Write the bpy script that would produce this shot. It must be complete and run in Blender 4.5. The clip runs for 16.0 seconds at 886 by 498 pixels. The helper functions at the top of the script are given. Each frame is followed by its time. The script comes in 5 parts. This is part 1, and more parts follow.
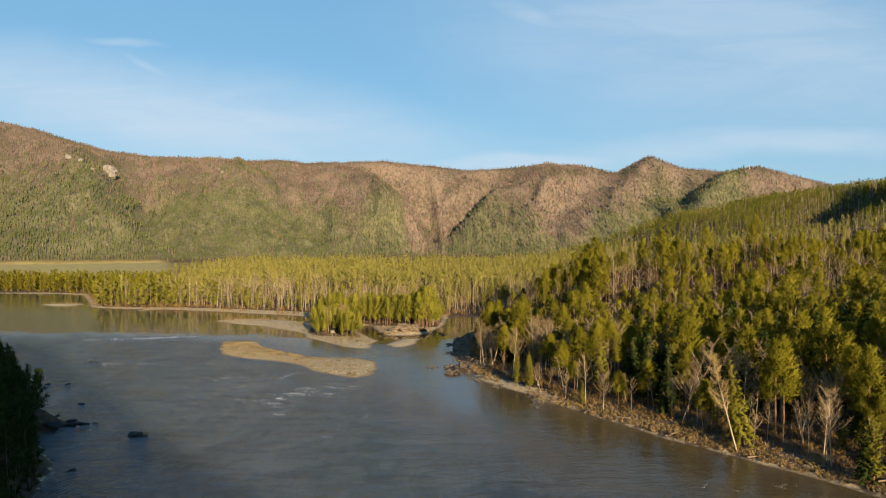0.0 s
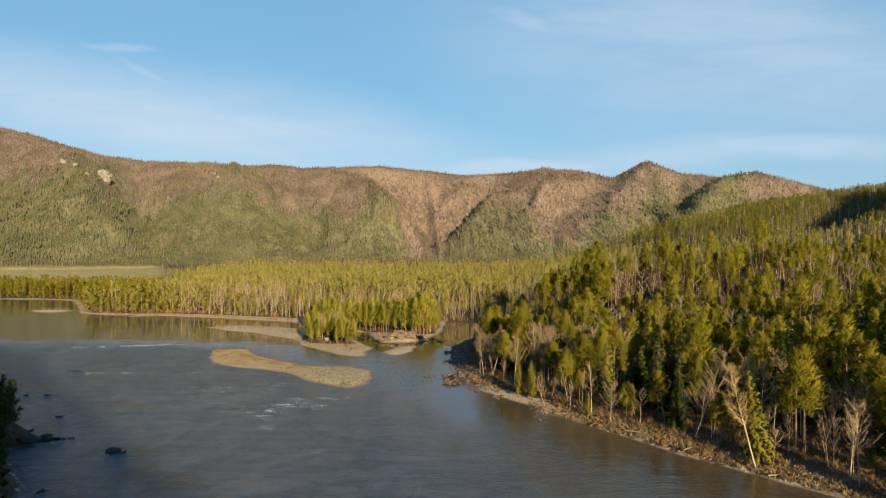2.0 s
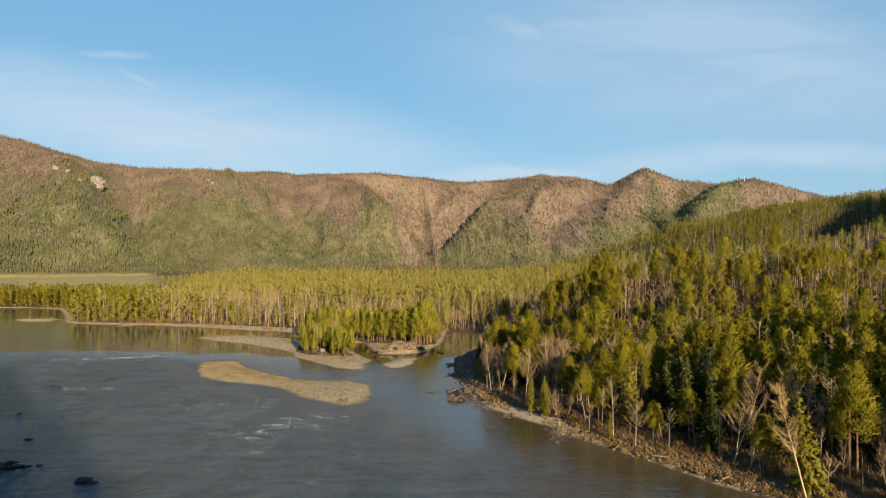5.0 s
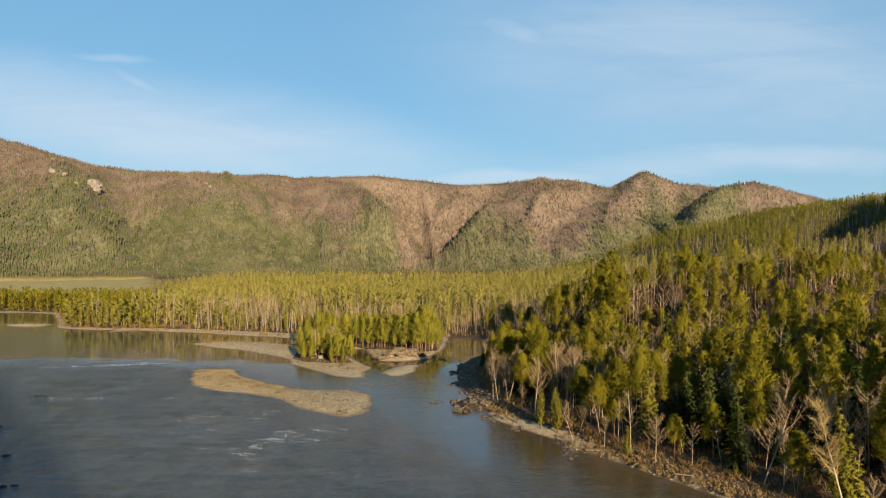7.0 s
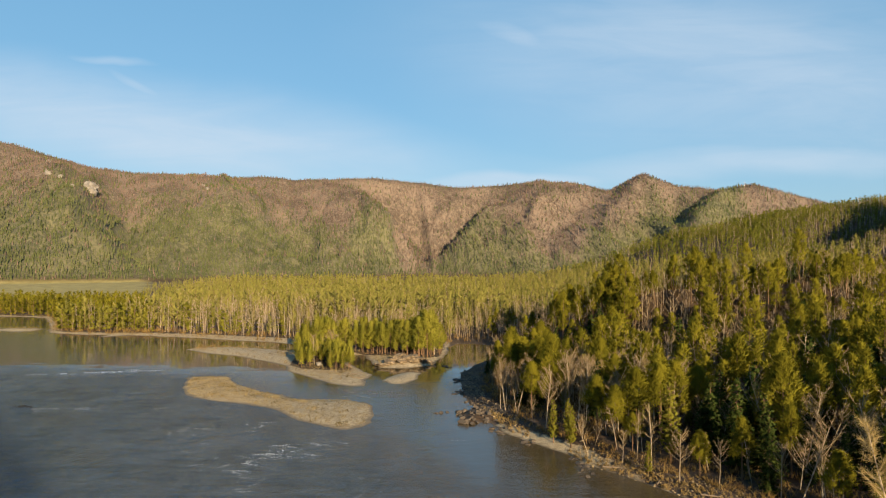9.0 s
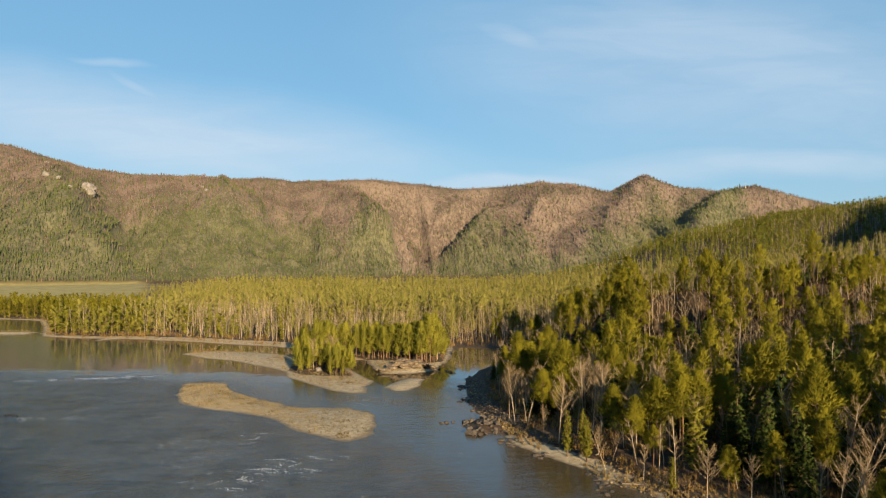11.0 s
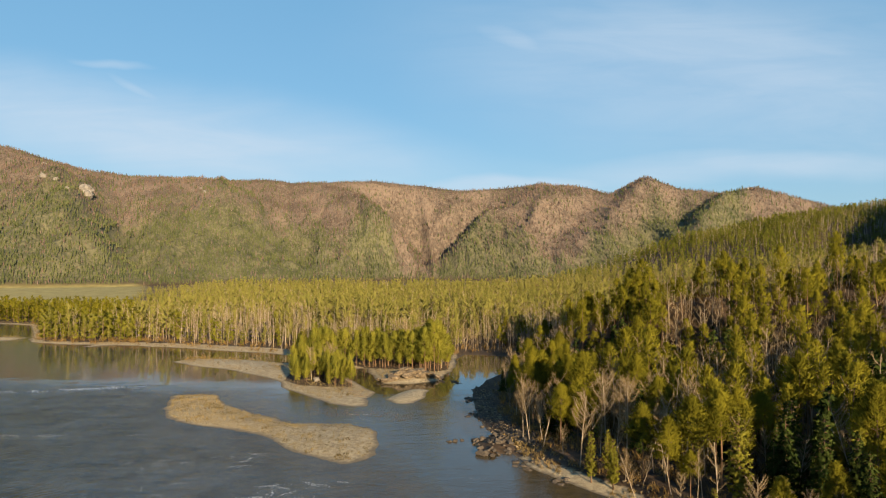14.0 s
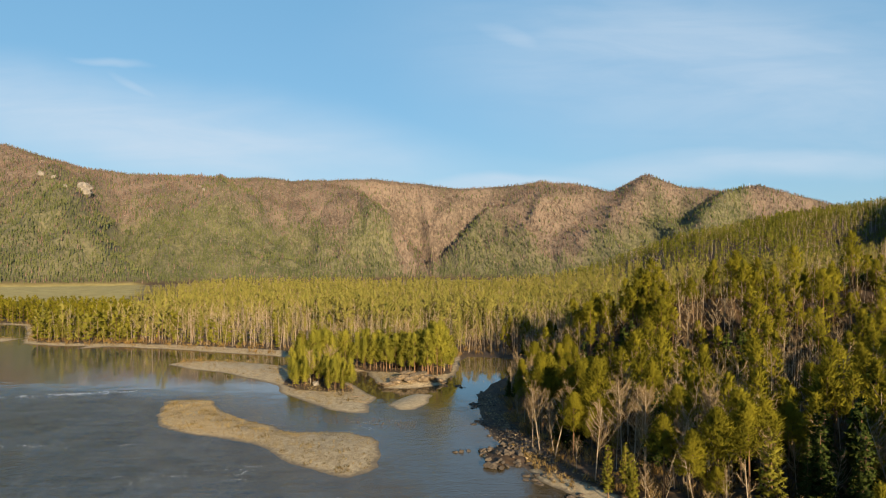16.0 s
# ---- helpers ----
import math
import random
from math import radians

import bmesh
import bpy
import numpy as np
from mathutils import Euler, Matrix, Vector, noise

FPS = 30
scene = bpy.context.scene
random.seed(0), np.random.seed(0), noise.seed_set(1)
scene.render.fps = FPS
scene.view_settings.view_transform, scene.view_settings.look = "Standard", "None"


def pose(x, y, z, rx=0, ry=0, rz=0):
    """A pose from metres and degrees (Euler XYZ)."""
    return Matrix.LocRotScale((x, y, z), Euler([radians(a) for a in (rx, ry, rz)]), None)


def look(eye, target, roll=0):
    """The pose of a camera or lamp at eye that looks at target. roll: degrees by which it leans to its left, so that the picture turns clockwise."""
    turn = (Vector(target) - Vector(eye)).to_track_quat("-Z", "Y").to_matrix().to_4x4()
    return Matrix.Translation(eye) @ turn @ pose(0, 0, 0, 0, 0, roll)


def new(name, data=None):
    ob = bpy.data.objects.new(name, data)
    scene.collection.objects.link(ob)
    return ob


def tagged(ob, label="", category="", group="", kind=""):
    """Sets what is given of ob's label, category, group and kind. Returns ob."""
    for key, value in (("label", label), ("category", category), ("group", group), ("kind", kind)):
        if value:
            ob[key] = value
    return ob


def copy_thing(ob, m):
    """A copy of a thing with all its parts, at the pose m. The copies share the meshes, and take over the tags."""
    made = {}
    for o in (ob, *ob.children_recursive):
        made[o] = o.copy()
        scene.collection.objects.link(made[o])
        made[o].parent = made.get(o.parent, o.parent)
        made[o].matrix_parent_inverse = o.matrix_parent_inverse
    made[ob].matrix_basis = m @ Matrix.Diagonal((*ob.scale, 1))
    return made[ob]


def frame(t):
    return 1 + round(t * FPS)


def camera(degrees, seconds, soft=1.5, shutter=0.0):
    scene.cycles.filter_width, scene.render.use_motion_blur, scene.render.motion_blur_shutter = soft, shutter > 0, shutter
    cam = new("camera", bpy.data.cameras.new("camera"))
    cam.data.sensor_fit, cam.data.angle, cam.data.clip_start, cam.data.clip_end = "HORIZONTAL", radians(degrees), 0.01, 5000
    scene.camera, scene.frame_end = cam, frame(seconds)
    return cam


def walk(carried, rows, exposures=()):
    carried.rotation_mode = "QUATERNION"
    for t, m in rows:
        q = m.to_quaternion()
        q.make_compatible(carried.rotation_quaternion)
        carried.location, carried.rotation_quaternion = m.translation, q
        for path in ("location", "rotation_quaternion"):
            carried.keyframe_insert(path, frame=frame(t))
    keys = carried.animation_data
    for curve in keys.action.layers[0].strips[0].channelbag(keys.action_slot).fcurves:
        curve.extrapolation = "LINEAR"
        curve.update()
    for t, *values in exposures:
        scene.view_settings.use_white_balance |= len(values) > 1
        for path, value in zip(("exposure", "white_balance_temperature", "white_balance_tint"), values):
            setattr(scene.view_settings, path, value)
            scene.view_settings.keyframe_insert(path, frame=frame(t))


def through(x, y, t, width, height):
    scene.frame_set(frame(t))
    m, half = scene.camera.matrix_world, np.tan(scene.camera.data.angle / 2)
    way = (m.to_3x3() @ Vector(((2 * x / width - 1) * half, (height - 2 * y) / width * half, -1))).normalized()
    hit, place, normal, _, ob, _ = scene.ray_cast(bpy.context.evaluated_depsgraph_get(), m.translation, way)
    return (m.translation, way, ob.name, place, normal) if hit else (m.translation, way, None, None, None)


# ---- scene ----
cam = camera(63.2, 16.0, soft=1.15)
PATH = [
    (0, (-0.73, 0.82, 39.819), (-0.742, 2.82, 39.806), 0.0),
    (0.5, (-0.573, 2.895, 39.82), (-0.583, 4.895, 39.812), 0.0),
    (1, (-0.648, 5.025, 39.736), (-0.656, 7.025, 39.732), 0.0),
    (1.5, (-0.817, 7.219, 39.574), (-0.823, 9.219, 39.573), 0.0),
    (2, (-1.117, 9.657, 39.435), (-1.12, 11.657, 39.437), 0.0),
    (2.5, (-1.352, 12.206, 39.334), (-1.353, 14.206, 39.338), 0.0),
    (3, (-1.602, 14.562, 39.209), (-1.601, 16.562, 39.216), 0.0),
    (3.5, (-2.117, 16.914, 39.23), (-2.114, 18.914, 39.24), 0.0),
    (4, (-2.737, 19.259, 39.192), (-2.732, 21.259, 39.207), 0.0),
    (6.5, (-4.821, 31.17, 39.248), (-4.807, 33.169, 39.277), 0.0),
    (7, (-5.198, 33.513, 39.258), (-5.184, 35.513, 39.29), 0.0),
    (7.5, (-5.647, 35.82, 39.296), (-5.631, 37.82, 39.331), 0.0),
    (8, (-6.02, 38.191, 39.335), (-6.003, 40.191, 39.372), 0.0),
    (8.5, (-6.544, 40.508, 39.463), (-6.526, 42.508, 39.502), 0.0),
    (9, (-6.978, 42.817, 39.533), (-6.958, 44.816, 39.572), 0.0),
    (11.5, (-8.761, 53.956, 39.784), (-8.739, 55.955, 39.829), 0.0),
    (12, (-8.866, 56.288, 39.852), (-8.844, 58.287, 39.898), 0.0),
    (12.5, (-9.036, 58.733, 39.892), (-9.014, 60.732, 39.939), 0.0),
    (13, (-9.185, 61.132, 39.96), (-9.163, 63.131, 40.009), 0.0),
    (13.5, (-9.722, 63.628, 40.143), (-9.699, 65.627, 40.192), 0.0),
    (14, (-10.318, 66.015, 40.353), (-10.295, 68.015, 40.402), 0.0),
    (14.5, (-10.695, 68.187, 40.518), (-10.672, 70.186, 40.567), 0.0),
    (15, (-10.918, 70.22, 40.716), (-10.895, 72.219, 40.765), 0.0),
    (15.5, (-11.15, 72.242, 40.904), (-11.126, 74.242, 40.951), 0.0),
    (16, (-11.511, 74.367, 41.077), (-11.487, 76.367, 41.121), 0.0),
]
walk(cam, [(t, look(eye, target, roll)) for t, eye, target, roll in PATH])

# ---- world, sun, exposure ----
SUN_AZ, SUN_EL = radians(18), radians(12.5)
SUN_DIR = Vector((math.sin(SUN_AZ) * math.cos(SUN_EL), -math.cos(SUN_AZ) * math.cos(SUN_EL), math.sin(SUN_EL)))
scene.view_settings.exposure = 1.1


def node(tree, kind, **inputs):
    n = tree.nodes.new(kind)
    for key, value in inputs.items():
        n.inputs[int(key[1:]) if key[0] == "i" and key[1:].isdigit() else key.replace("_", " ")].default_value = value
    return n


def math_node(tree, op, a, b=None, clamp=False):
    n = tree.nodes.new("ShaderNodeMath")
    n.operation, n.use_clamp = op, clamp
    for i, v in enumerate((a, b)):
        if v is None:
            continue
        if isinstance(v, (int, float)):
            n.inputs[i].default_value = v
        else:
            tree.links.new(v, n.inputs[i])
    return n.outputs[0]


def smooth_node(tree, value, lo, hi):
    n = tree.nodes.new("ShaderNodeMapRange")
    n.interpolation_type = "SMOOTHSTEP"
    tree.links.new(value, n.inputs["Value"])
    n.inputs["From Min"].default_value, n.inputs["From Max"].default_value = lo, hi
    return n.outputs[0]


def mix_color(tree, fac, a, b):
    n = tree.nodes.new("ShaderNodeMix")
    n.data_type = "RGBA"
    for i, v in ((0, fac), (6, a), (7, b)):
        if isinstance(v, (int, float)):
            n.inputs[i].default_value = v
        elif isinstance(v, tuple):
            n.inputs[i].default_value = (*v, 1)
        else:
            tree.links.new(v, n.inputs[i])
    return n.outputs[2]


def noise_node(tree, vector, scale, detail=3.0, rough=0.55, distortion=0.0):
    n = node(tree, "ShaderNodeTexNoise", Scale=scale, Detail=detail, Roughness=rough, Distortion=distortion)
    if vector is not None:
        tree.links.new(vector, n.inputs["Vector"])
    return n.outputs["Fac"]


def mapping(tree, vector, scale=(1, 1, 1), rot=(0, 0, 0), loc=(0, 0, 0)):
    n = node(tree, "ShaderNodeMapping", Scale=scale, Rotation=rot, Location=loc)
    tree.links.new(vector, n.inputs["Vector"])
    return n.outputs[0]


def make_world():
    world = bpy.data.worlds.new("evening_sky")
    scene.world = world
    world.use_nodes = True
    t = world.node_tree
    t.nodes.clear()
    sky = t.nodes.new("ShaderNodeTexSky")
    sky.sky_type, sky.sun_disc = "NISHITA", False
    sky.sun_elevation, sky.sun_rotation = SUN_EL, math.pi - SUN_AZ
    sky.air_density, sky.dust_density, sky.ozone_density = 1.0, 0.2, 1.9
    coord = t.nodes.new("ShaderNodeTexCoord").outputs["Generated"]
    sep = t.nodes.new("ShaderNodeSeparateXYZ")
    t.links.new(coord, sep.inputs[0])
    # thin high cirrus, drawn out along the wind: long streaks over the mountains and a faint veil elsewhere
    high = math_node(t, "ADD", math_node(t, "MAXIMUM", sep.outputs[2], 0.0), 0.16)
    plane = t.nodes.new("ShaderNodeCombineXYZ")
    t.links.new(math_node(t, "DIVIDE", sep.outputs[0], high), plane.inputs[0])
    t.links.new(math_node(t, "DIVIDE", sep.outputs[1], high), plane.inputs[1])
    wind = mapping(t, plane.outputs[0], rot=(0, 0, radians(-28)), scale=(0.32, 1.0, 1))
    veil = smooth_node(t, noise_node(t, wind, 0.75, 5.0, 0.5, 0.7), 0.5, 0.85)
    ahead = math_node(t, "MAXIMUM", sep.outputs[1], 0.05)
    u, v = math_node(t, "DIVIDE", sep.outputs[0], ahead), math_node(t, "DIVIDE", sep.outputs[2], ahead)
    flat = t.nodes.new("ShaderNodeCombineXYZ")
    t.links.new(u, flat.inputs[0]), t.links.new(v, flat.inputs[1])
    warp = node(t, "ShaderNodeTexNoise", Scale=4.0, Detail=3.0)
    t.links.new(flat.outputs[0], warp.inputs["Vector"])
    bent = node(t, "ShaderNodeVectorMath")
    bent.operation = "MULTIPLY_ADD"
    t.links.new(warp.outputs["Color"], bent.inputs[0]), t.links.new(flat.outputs[0], bent.inputs[2])
    bent.inputs[1].default_value = (0.10, 0.06, 0)
    fibre = noise_node(t, mapping(t, flat.outputs[0], rot=(0, 0, radians(10)), scale=(2.2, 14.0, 1)), 1.5, 7.0, 0.62, 0.8)
    soft = noise_node(t, mapping(t, flat.outputs[0], rot=(0, 0, radians(12)), scale=(1.5, 5.0, 1)), 1.6, 4.0, 0.55, 0.6)
    cover = math_node(t, "MULTIPLY", veil, 0.35)
    for cu, cv, turn, length, width, power in CIRRUS:
        m = mapping(t, bent.outputs[0], loc=(-cu - 0.05, -cv - 0.03, 0))
        m = mapping(t, m, rot=(0, 0, radians(-turn)))
        m = mapping(t, m, scale=(1 / length, 1 / width, 0))
        d = node(t, "ShaderNodeVectorMath")
        d.operation = "LENGTH"
        t.links.new(m, d.inputs[0])
        puff = math_node(t, "MULTIPLY", smooth_node(t, d.outputs["Value"], 1.25, 0.1), power)
        grain = math_node(t, "ADD", math_node(t, "MULTIPLY", fibre, 0.75), math_node(t, "MULTIPLY", soft, 0.9))
        grain = math_node(t, "ADD", math_node(t, "MULTIPLY", smooth_node(t, grain, 0.40, 1.2), 0.75), 0.35)
        cover = math_node(t, "MAXIMUM", cover, math_node(t, "MULTIPLY", puff, grain))
    low = smooth_node(t, sep.outputs[2], 0.24, 0.08)
    cover = math_node(t, "ADD", cover, math_node(t, "MULTIPLY", low, 0.08), clamp=True)
    # deeper blue towards the zenith
    aloft = smooth_node(t, sep.outputs[2], 0.42, 0.92)
    clear = mix_color(t, 0.58, sky.outputs[0], mix_color(t, aloft, (1.45, 3.88, 6.3), (0.45, 1.1, 2.4)))
    colour = mix_color(t, math_node(t, "MULTIPLY", cover, math_node(t, "SUBTRACT", 1.0, math_node(t, "MULTIPLY", aloft, 0.8))), clear, (5.0, 5.85, 6.8))
    back = node(t, "ShaderNodeBackground", Strength=SKY_STRENGTH)
    t.links.new(colour, back.inputs[0])
    out = t.nodes.new("ShaderNodeOutputWorld")
    t.links.new(back.outputs[0], out.inputs[0])


# centre and turn of each streak, its half length and half width (as slopes against the level), and its weight
CIRRUS = [(-0.40, 0.190, -8.5, 0.50, 0.075, 0.78), (0.42, 0.275, -6, 0.50, 0.150, 0.62), (0.115, 0.318, -22, 0.075, 0.022, 0.6), (0.46, 0.143, 3, 0.38, 0.030, 0.65), (0.10, 0.118, 2, 0.18, 0.018, 0.8), (-0.45, 0.280, -2, 0.06, 0.007, 0.5), (-0.41, 0.246, -24, 0.06, 0.010, 0.6), (0.12, 0.245, -8, 0.14, 0.02, 0.25)]
SKY_STRENGTH, SUN_STRENGTH = 0.059, 5.0
make_world()
lamp = bpy.data.lights.new("sun", "SUN")
lamp.energy, lamp.angle, lamp.color = SUN_STRENGTH, radians(0.55), (1.0, 0.75, 0.46)
sun = new("sun", lamp)
sun.matrix_world = look(SUN_DIR * 500, (0, 0, 0))


# ---- materials ----
def material(name, build):
    m = bpy.data.materials.new(name)
    m.use_nodes = True
    t = m.node_tree
    t.nodes.clear()
    out = t.nodes.new("ShaderNodeOutputMaterial")
    shader = build(t)
    t.links.new(shader, out.inputs[0])
    return m


def position(t):
    return t.nodes.new("ShaderNodeNewGeometry").outputs["Position"]


def principled(t, colour, rough, normal=None, **more):
    p = node(t, "ShaderNodeBsdfPrincipled", **more)
    if isinstance(colour, tuple):
        p.inputs["Base Color"].default_value = (*colour, 1)
    else:
        t.links.new(colour, p.inputs["Base Color"])
    if isinstance(rough, (int, float)):
        p.inputs["Roughness"].default_value = rough
    else:
        t.links.new(rough, p.inputs["Roughness"])
    if normal is not None:
        t.links.new(normal, p.inputs["Normal"])
    return p.outputs[0]


def bump(t, height, strength, distance=0.1):
    b = node(t, "ShaderNodeBump", Strength=strength, Distance=distance)
    t.links.new(height, b.inputs["Height"])
    return b.outputs[0]


def foliage(name, dark, light, through=0.3, stand=0.12):
    """Needles or leaves: hue varies from tree to tree and from tuft to tuft."""
    def build(t):
        pos = position(t)
        geo = t.nodes.new("ShaderNodeNewGeometry")
        tree_wise = smooth_node(t, noise_node(t, pos, stand, 1.0), 0.35, 0.65)
        tuft = math_node(t, "MULTIPLY", geo.outputs["Random Per Island"], 0.5)
        colour = mix_color(t, math_node(t, "ADD", math_node(t, "MULTIPLY", tree_wise, 0.5), tuft, True), dark, light)
        d = node(t, "ShaderNodeBsdfDiffuse", Roughness=0.5)
        l = node(t, "ShaderNodeBsdfTranslucent")
        mix = node(t, "ShaderNodeMixShader", i0=through)
        t.links.new(colour, d.inputs[0]), t.links.new(colour, l.inputs[0])
        t.links.new(d.outputs[0], mix.inputs[1]), t.links.new(l.outputs[0], mix.inputs[2])
        return mix.outputs[0]
    return material(name, build)


def bark(name, dark, light, scale=3.0):
    def build(t):
        pos = position(t)
        grain = noise_node(t, mapping(t, pos, (scale, scale, scale * 0.25)), 1.0, 4.0, 0.65)
        stand = noise_node(t, pos, 0.15, 1.0)
        fac = math_node(t, "ADD", math_node(t, "MULTIPLY", grain, 0.9), math_node(t, "MULTIPLY", math_node(t, "SUBTRACT", stand, 0.5), 0.9), True)
        return principled(t, mix_color(t, fac, dark, light), 0.9, bump(t, grain, 0.4, 0.05))
    return material(name, build)


def stone(name, dark, light, scale=0.8):
    def build(t):
        pos = position(t)
        big = noise_node(t, pos, scale, 4.0, 0.6)
        fine = noise_node(t, pos, scale * 9, 4.0, 0.6)
        fac = smooth_node(t, math_node(t, "ADD", math_node(t, "MULTIPLY", big, 0.65), math_node(t, "MULTIPLY", fine, 0.35)), 0.3, 0.7)
        return principled(t, mix_color(t, fac, dark, light), 0.88, bump(t, fine, 0.5, 0.1))
    return material(name, build)


def ground_shader(t):
    """Forest litter, gravel shores, a pale meadow and brown mountain turf; the cover weights are stored on the sheet."""
    pos = position(t)
    cover = t.nodes.new("ShaderNodeAttribute")
    cover.attribute_name = "cover"
    sep = t.nodes.new("ShaderNodeSeparateColor")
    t.links.new(cover.outputs["Color"], sep.inputs[0])
    n1, n2, n3 = noise_node(t, pos, 0.06, 4.0), noise_node(t, pos, 0.7, 5.0, 0.65), noise_node(t, pos, 5.0, 3.0, 0.7)
    litter = mix_color(t, smooth_node(t, n2, 0.3, 0.7), (0.021, 0.014, 0.007), (0.085, 0.050, 0.023))
    pebbles = math_node(t, "ADD", math_node(t, "MULTIPLY", n3, 0.55), math_node(t, "MULTIPLY", n2, 0.45))
    gravel = mix_color(t, smooth_node(t, pebbles, 0.32, 0.68), (0.21, 0.168, 0.096), (0.55, 0.455, 0.29))
    meadow = mix_color(t, smooth_node(t, n1, 0.35, 0.65), (0.29, 0.245, 0.075), (0.40, 0.335, 0.115))
    grain = noise_node(t, mapping(t, pos, (1.0, 1.0, 0.35)), 0.16, 4.0, 0.7)
    turf = mix_color(t, smooth_node(t, math_node(t, "ADD", math_node(t, "MULTIPLY", noise_node(t, pos, 0.012, 6.0, 0.7), 0.5), math_node(t, "MULTIPLY", grain, 0.5)), 0.40, 0.60), (0.085, 0.063, 0.051), (0.205, 0.152, 0.121))
    # mountain growth, its colour brightened to carry the distance haze
    growth = mix_color(t, smooth_node(t, math_node(t, "ADD", math_node(t, "MULTIPLY", noise_node(t, pos, 0.02, 6.0, 0.7), 0.45), math_node(t, "MULTIPLY", grain, 0.55)), 0.40, 0.60), (0.051, 0.060, 0.029), (0.145, 0.142, 0.068))
    turf = mix_color(t, cover.outputs["Alpha"], turf, growth)
    edge = math_node(t, "MULTIPLY", math_node(t, "SUBTRACT", n2, 0.5), 0.7)
    sand = smooth_node(t, math_node(t, "ADD", sep.outputs[0], edge), 0.35, 0.65)
    colour = mix_color(t, sep.outputs[2], litter, turf)
    colour = mix_color(t, sep.outputs[1], colour, meadow)
    colour = mix_color(t, sand, colour, gravel)
    # gravel soaked at the waterline
    height = t.nodes.new("ShaderNodeSeparateXYZ")
    t.links.new(pos, height.inputs[0])
    damp = smooth_node(t, math_node(t, "ADD", height.outputs[2], math_node(t, "MULTIPLY", math_node(t, "SUBTRACT", n2, 0.5), 0.2)), 0.20, 0.03)
    colour = mix_color(t, math_node(t, "MULTIPLY", damp, 0.7), colour, (0.075, 0.058, 0.038))
    return principled(t, colour, 0.95, bump(t, pebbles, 0.6, 0.25))


# trains of waves: middle in plan, direction of flow, half length, half width, spacing
WAKES = [(-58, 149, -35, 13, 5, 1.3), (-50, 134, -30, 16, 7, 1.2), (-79, 191, -38, 22, 8, 1.6), (-103, 226, -40, 20, 9, 1.8), (-62, 118, -30, 14, 6, 1.2), (-120, 262, -30, 22, 9, 1.8)]


def water_shader(t):
    """Silty mountain river: brown in the sun, mirroring the sky; smooth above the riffle, choppy below it."""
    pos = position(t)
    flow = mapping(t, pos, (0.5, 1.1, 1.0), (0, 0, radians(-8)))
    chop = noise_node(t, flow, 0.30, 5.0, 0.62, 0.9)
    ripple = noise_node(t, mapping(t, pos, (0.55, 1.0, 1.0), (0, 0, radians(-12))), 1.7, 3.0, 0.6)
    swell = noise_node(t, mapping(t, pos, (1.0, 0.5, 1.0), (0, 0, radians(35))), 0.13, 4.0, 0.6, 1.2)
    streak = noise_node(t, mapping(t, pos, (0.35, 1.0, 1.0), (0, 0, radians(-14))), 0.22, 4.0, 0.62, 0.8)
    patch = smooth_node(t, noise_node(t, mapping(t, pos, (1, 0.4, 1), (0, 0, radians(30))), 0.03, 4.0, 0.6, 1.0), 0.36, 0.66)
    sep = t.nodes.new("ShaderNodeSeparateXYZ")
    t.links.new(pos, sep.inputs[0])
    upstream = math_node(t, "ADD", sep.outputs[1], math_node(t, "MULTIPLY", sep.outputs[0], 0.12))
    fast = math_node(t, "SUBTRACT", 1.0, smooth_node(t, math_node(t, "ADD", upstream, math_node(t, "MULTIPLY", math_node(t, "SUBTRACT", streak, 0.5), 60.0)), 272.0, 308.0))
    height = math_node(t, "ADD", math_node(t, "ADD", math_node(t, "MULTIPLY", chop, 2.0), math_node(t, "MULTIPLY", ripple, 1.1)), math_node(t, "ADD", math_node(t, "MULTIPLY", swell, 2.4), math_node(t, "MULTIPLY", streak, 1.6)))
    power = math_node(t, "MULTIPLY", math_node(t, "ADD", math_node(t, "MULTIPLY", patch, 0.45), 0.55), math_node(t, "ADD", math_node(t, "MULTIPLY", fast, 0.98), 0.02))
    # trains of short waves below the boulders and over the shoals
    for wx, wy, turn, length, width, pitch in WAKES:
        at = mapping(t, mapping(t, pos, loc=(-wx, -wy, 0)), rot=(0, 0, radians(-turn)))
        reach = node(t, "ShaderNodeVectorMath")
        reach.operation = "LENGTH"
        t.links.new(mapping(t, at, scale=(1 / length, 1 / width, 0)), reach.inputs[0])
        fade = smooth_node(t, reach.outputs["Value"], 1.0, 0.15)
        waves = node(t, "ShaderNodeTexWave", Scale=0.314 / pitch, Distortion=5.0, Detail=2.0, Detail_Scale=1.5)
        t.links.new(at, waves.inputs["Vector"])
        height = math_node(t, "ADD", height, math_node(t, "MULTIPLY", math_node(t, "MULTIPLY", waves.outputs["Fac"], fade), 1.1))
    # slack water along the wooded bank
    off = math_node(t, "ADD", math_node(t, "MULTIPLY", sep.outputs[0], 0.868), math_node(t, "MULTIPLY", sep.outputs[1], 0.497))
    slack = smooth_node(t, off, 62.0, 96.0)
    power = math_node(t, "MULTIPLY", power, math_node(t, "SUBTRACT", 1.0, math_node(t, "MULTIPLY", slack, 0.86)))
    b = node(t, "ShaderNodeBump", Distance=0.75)
    t.links.new(power, b.inputs["Strength"]), t.links.new(height, b.inputs["Height"])
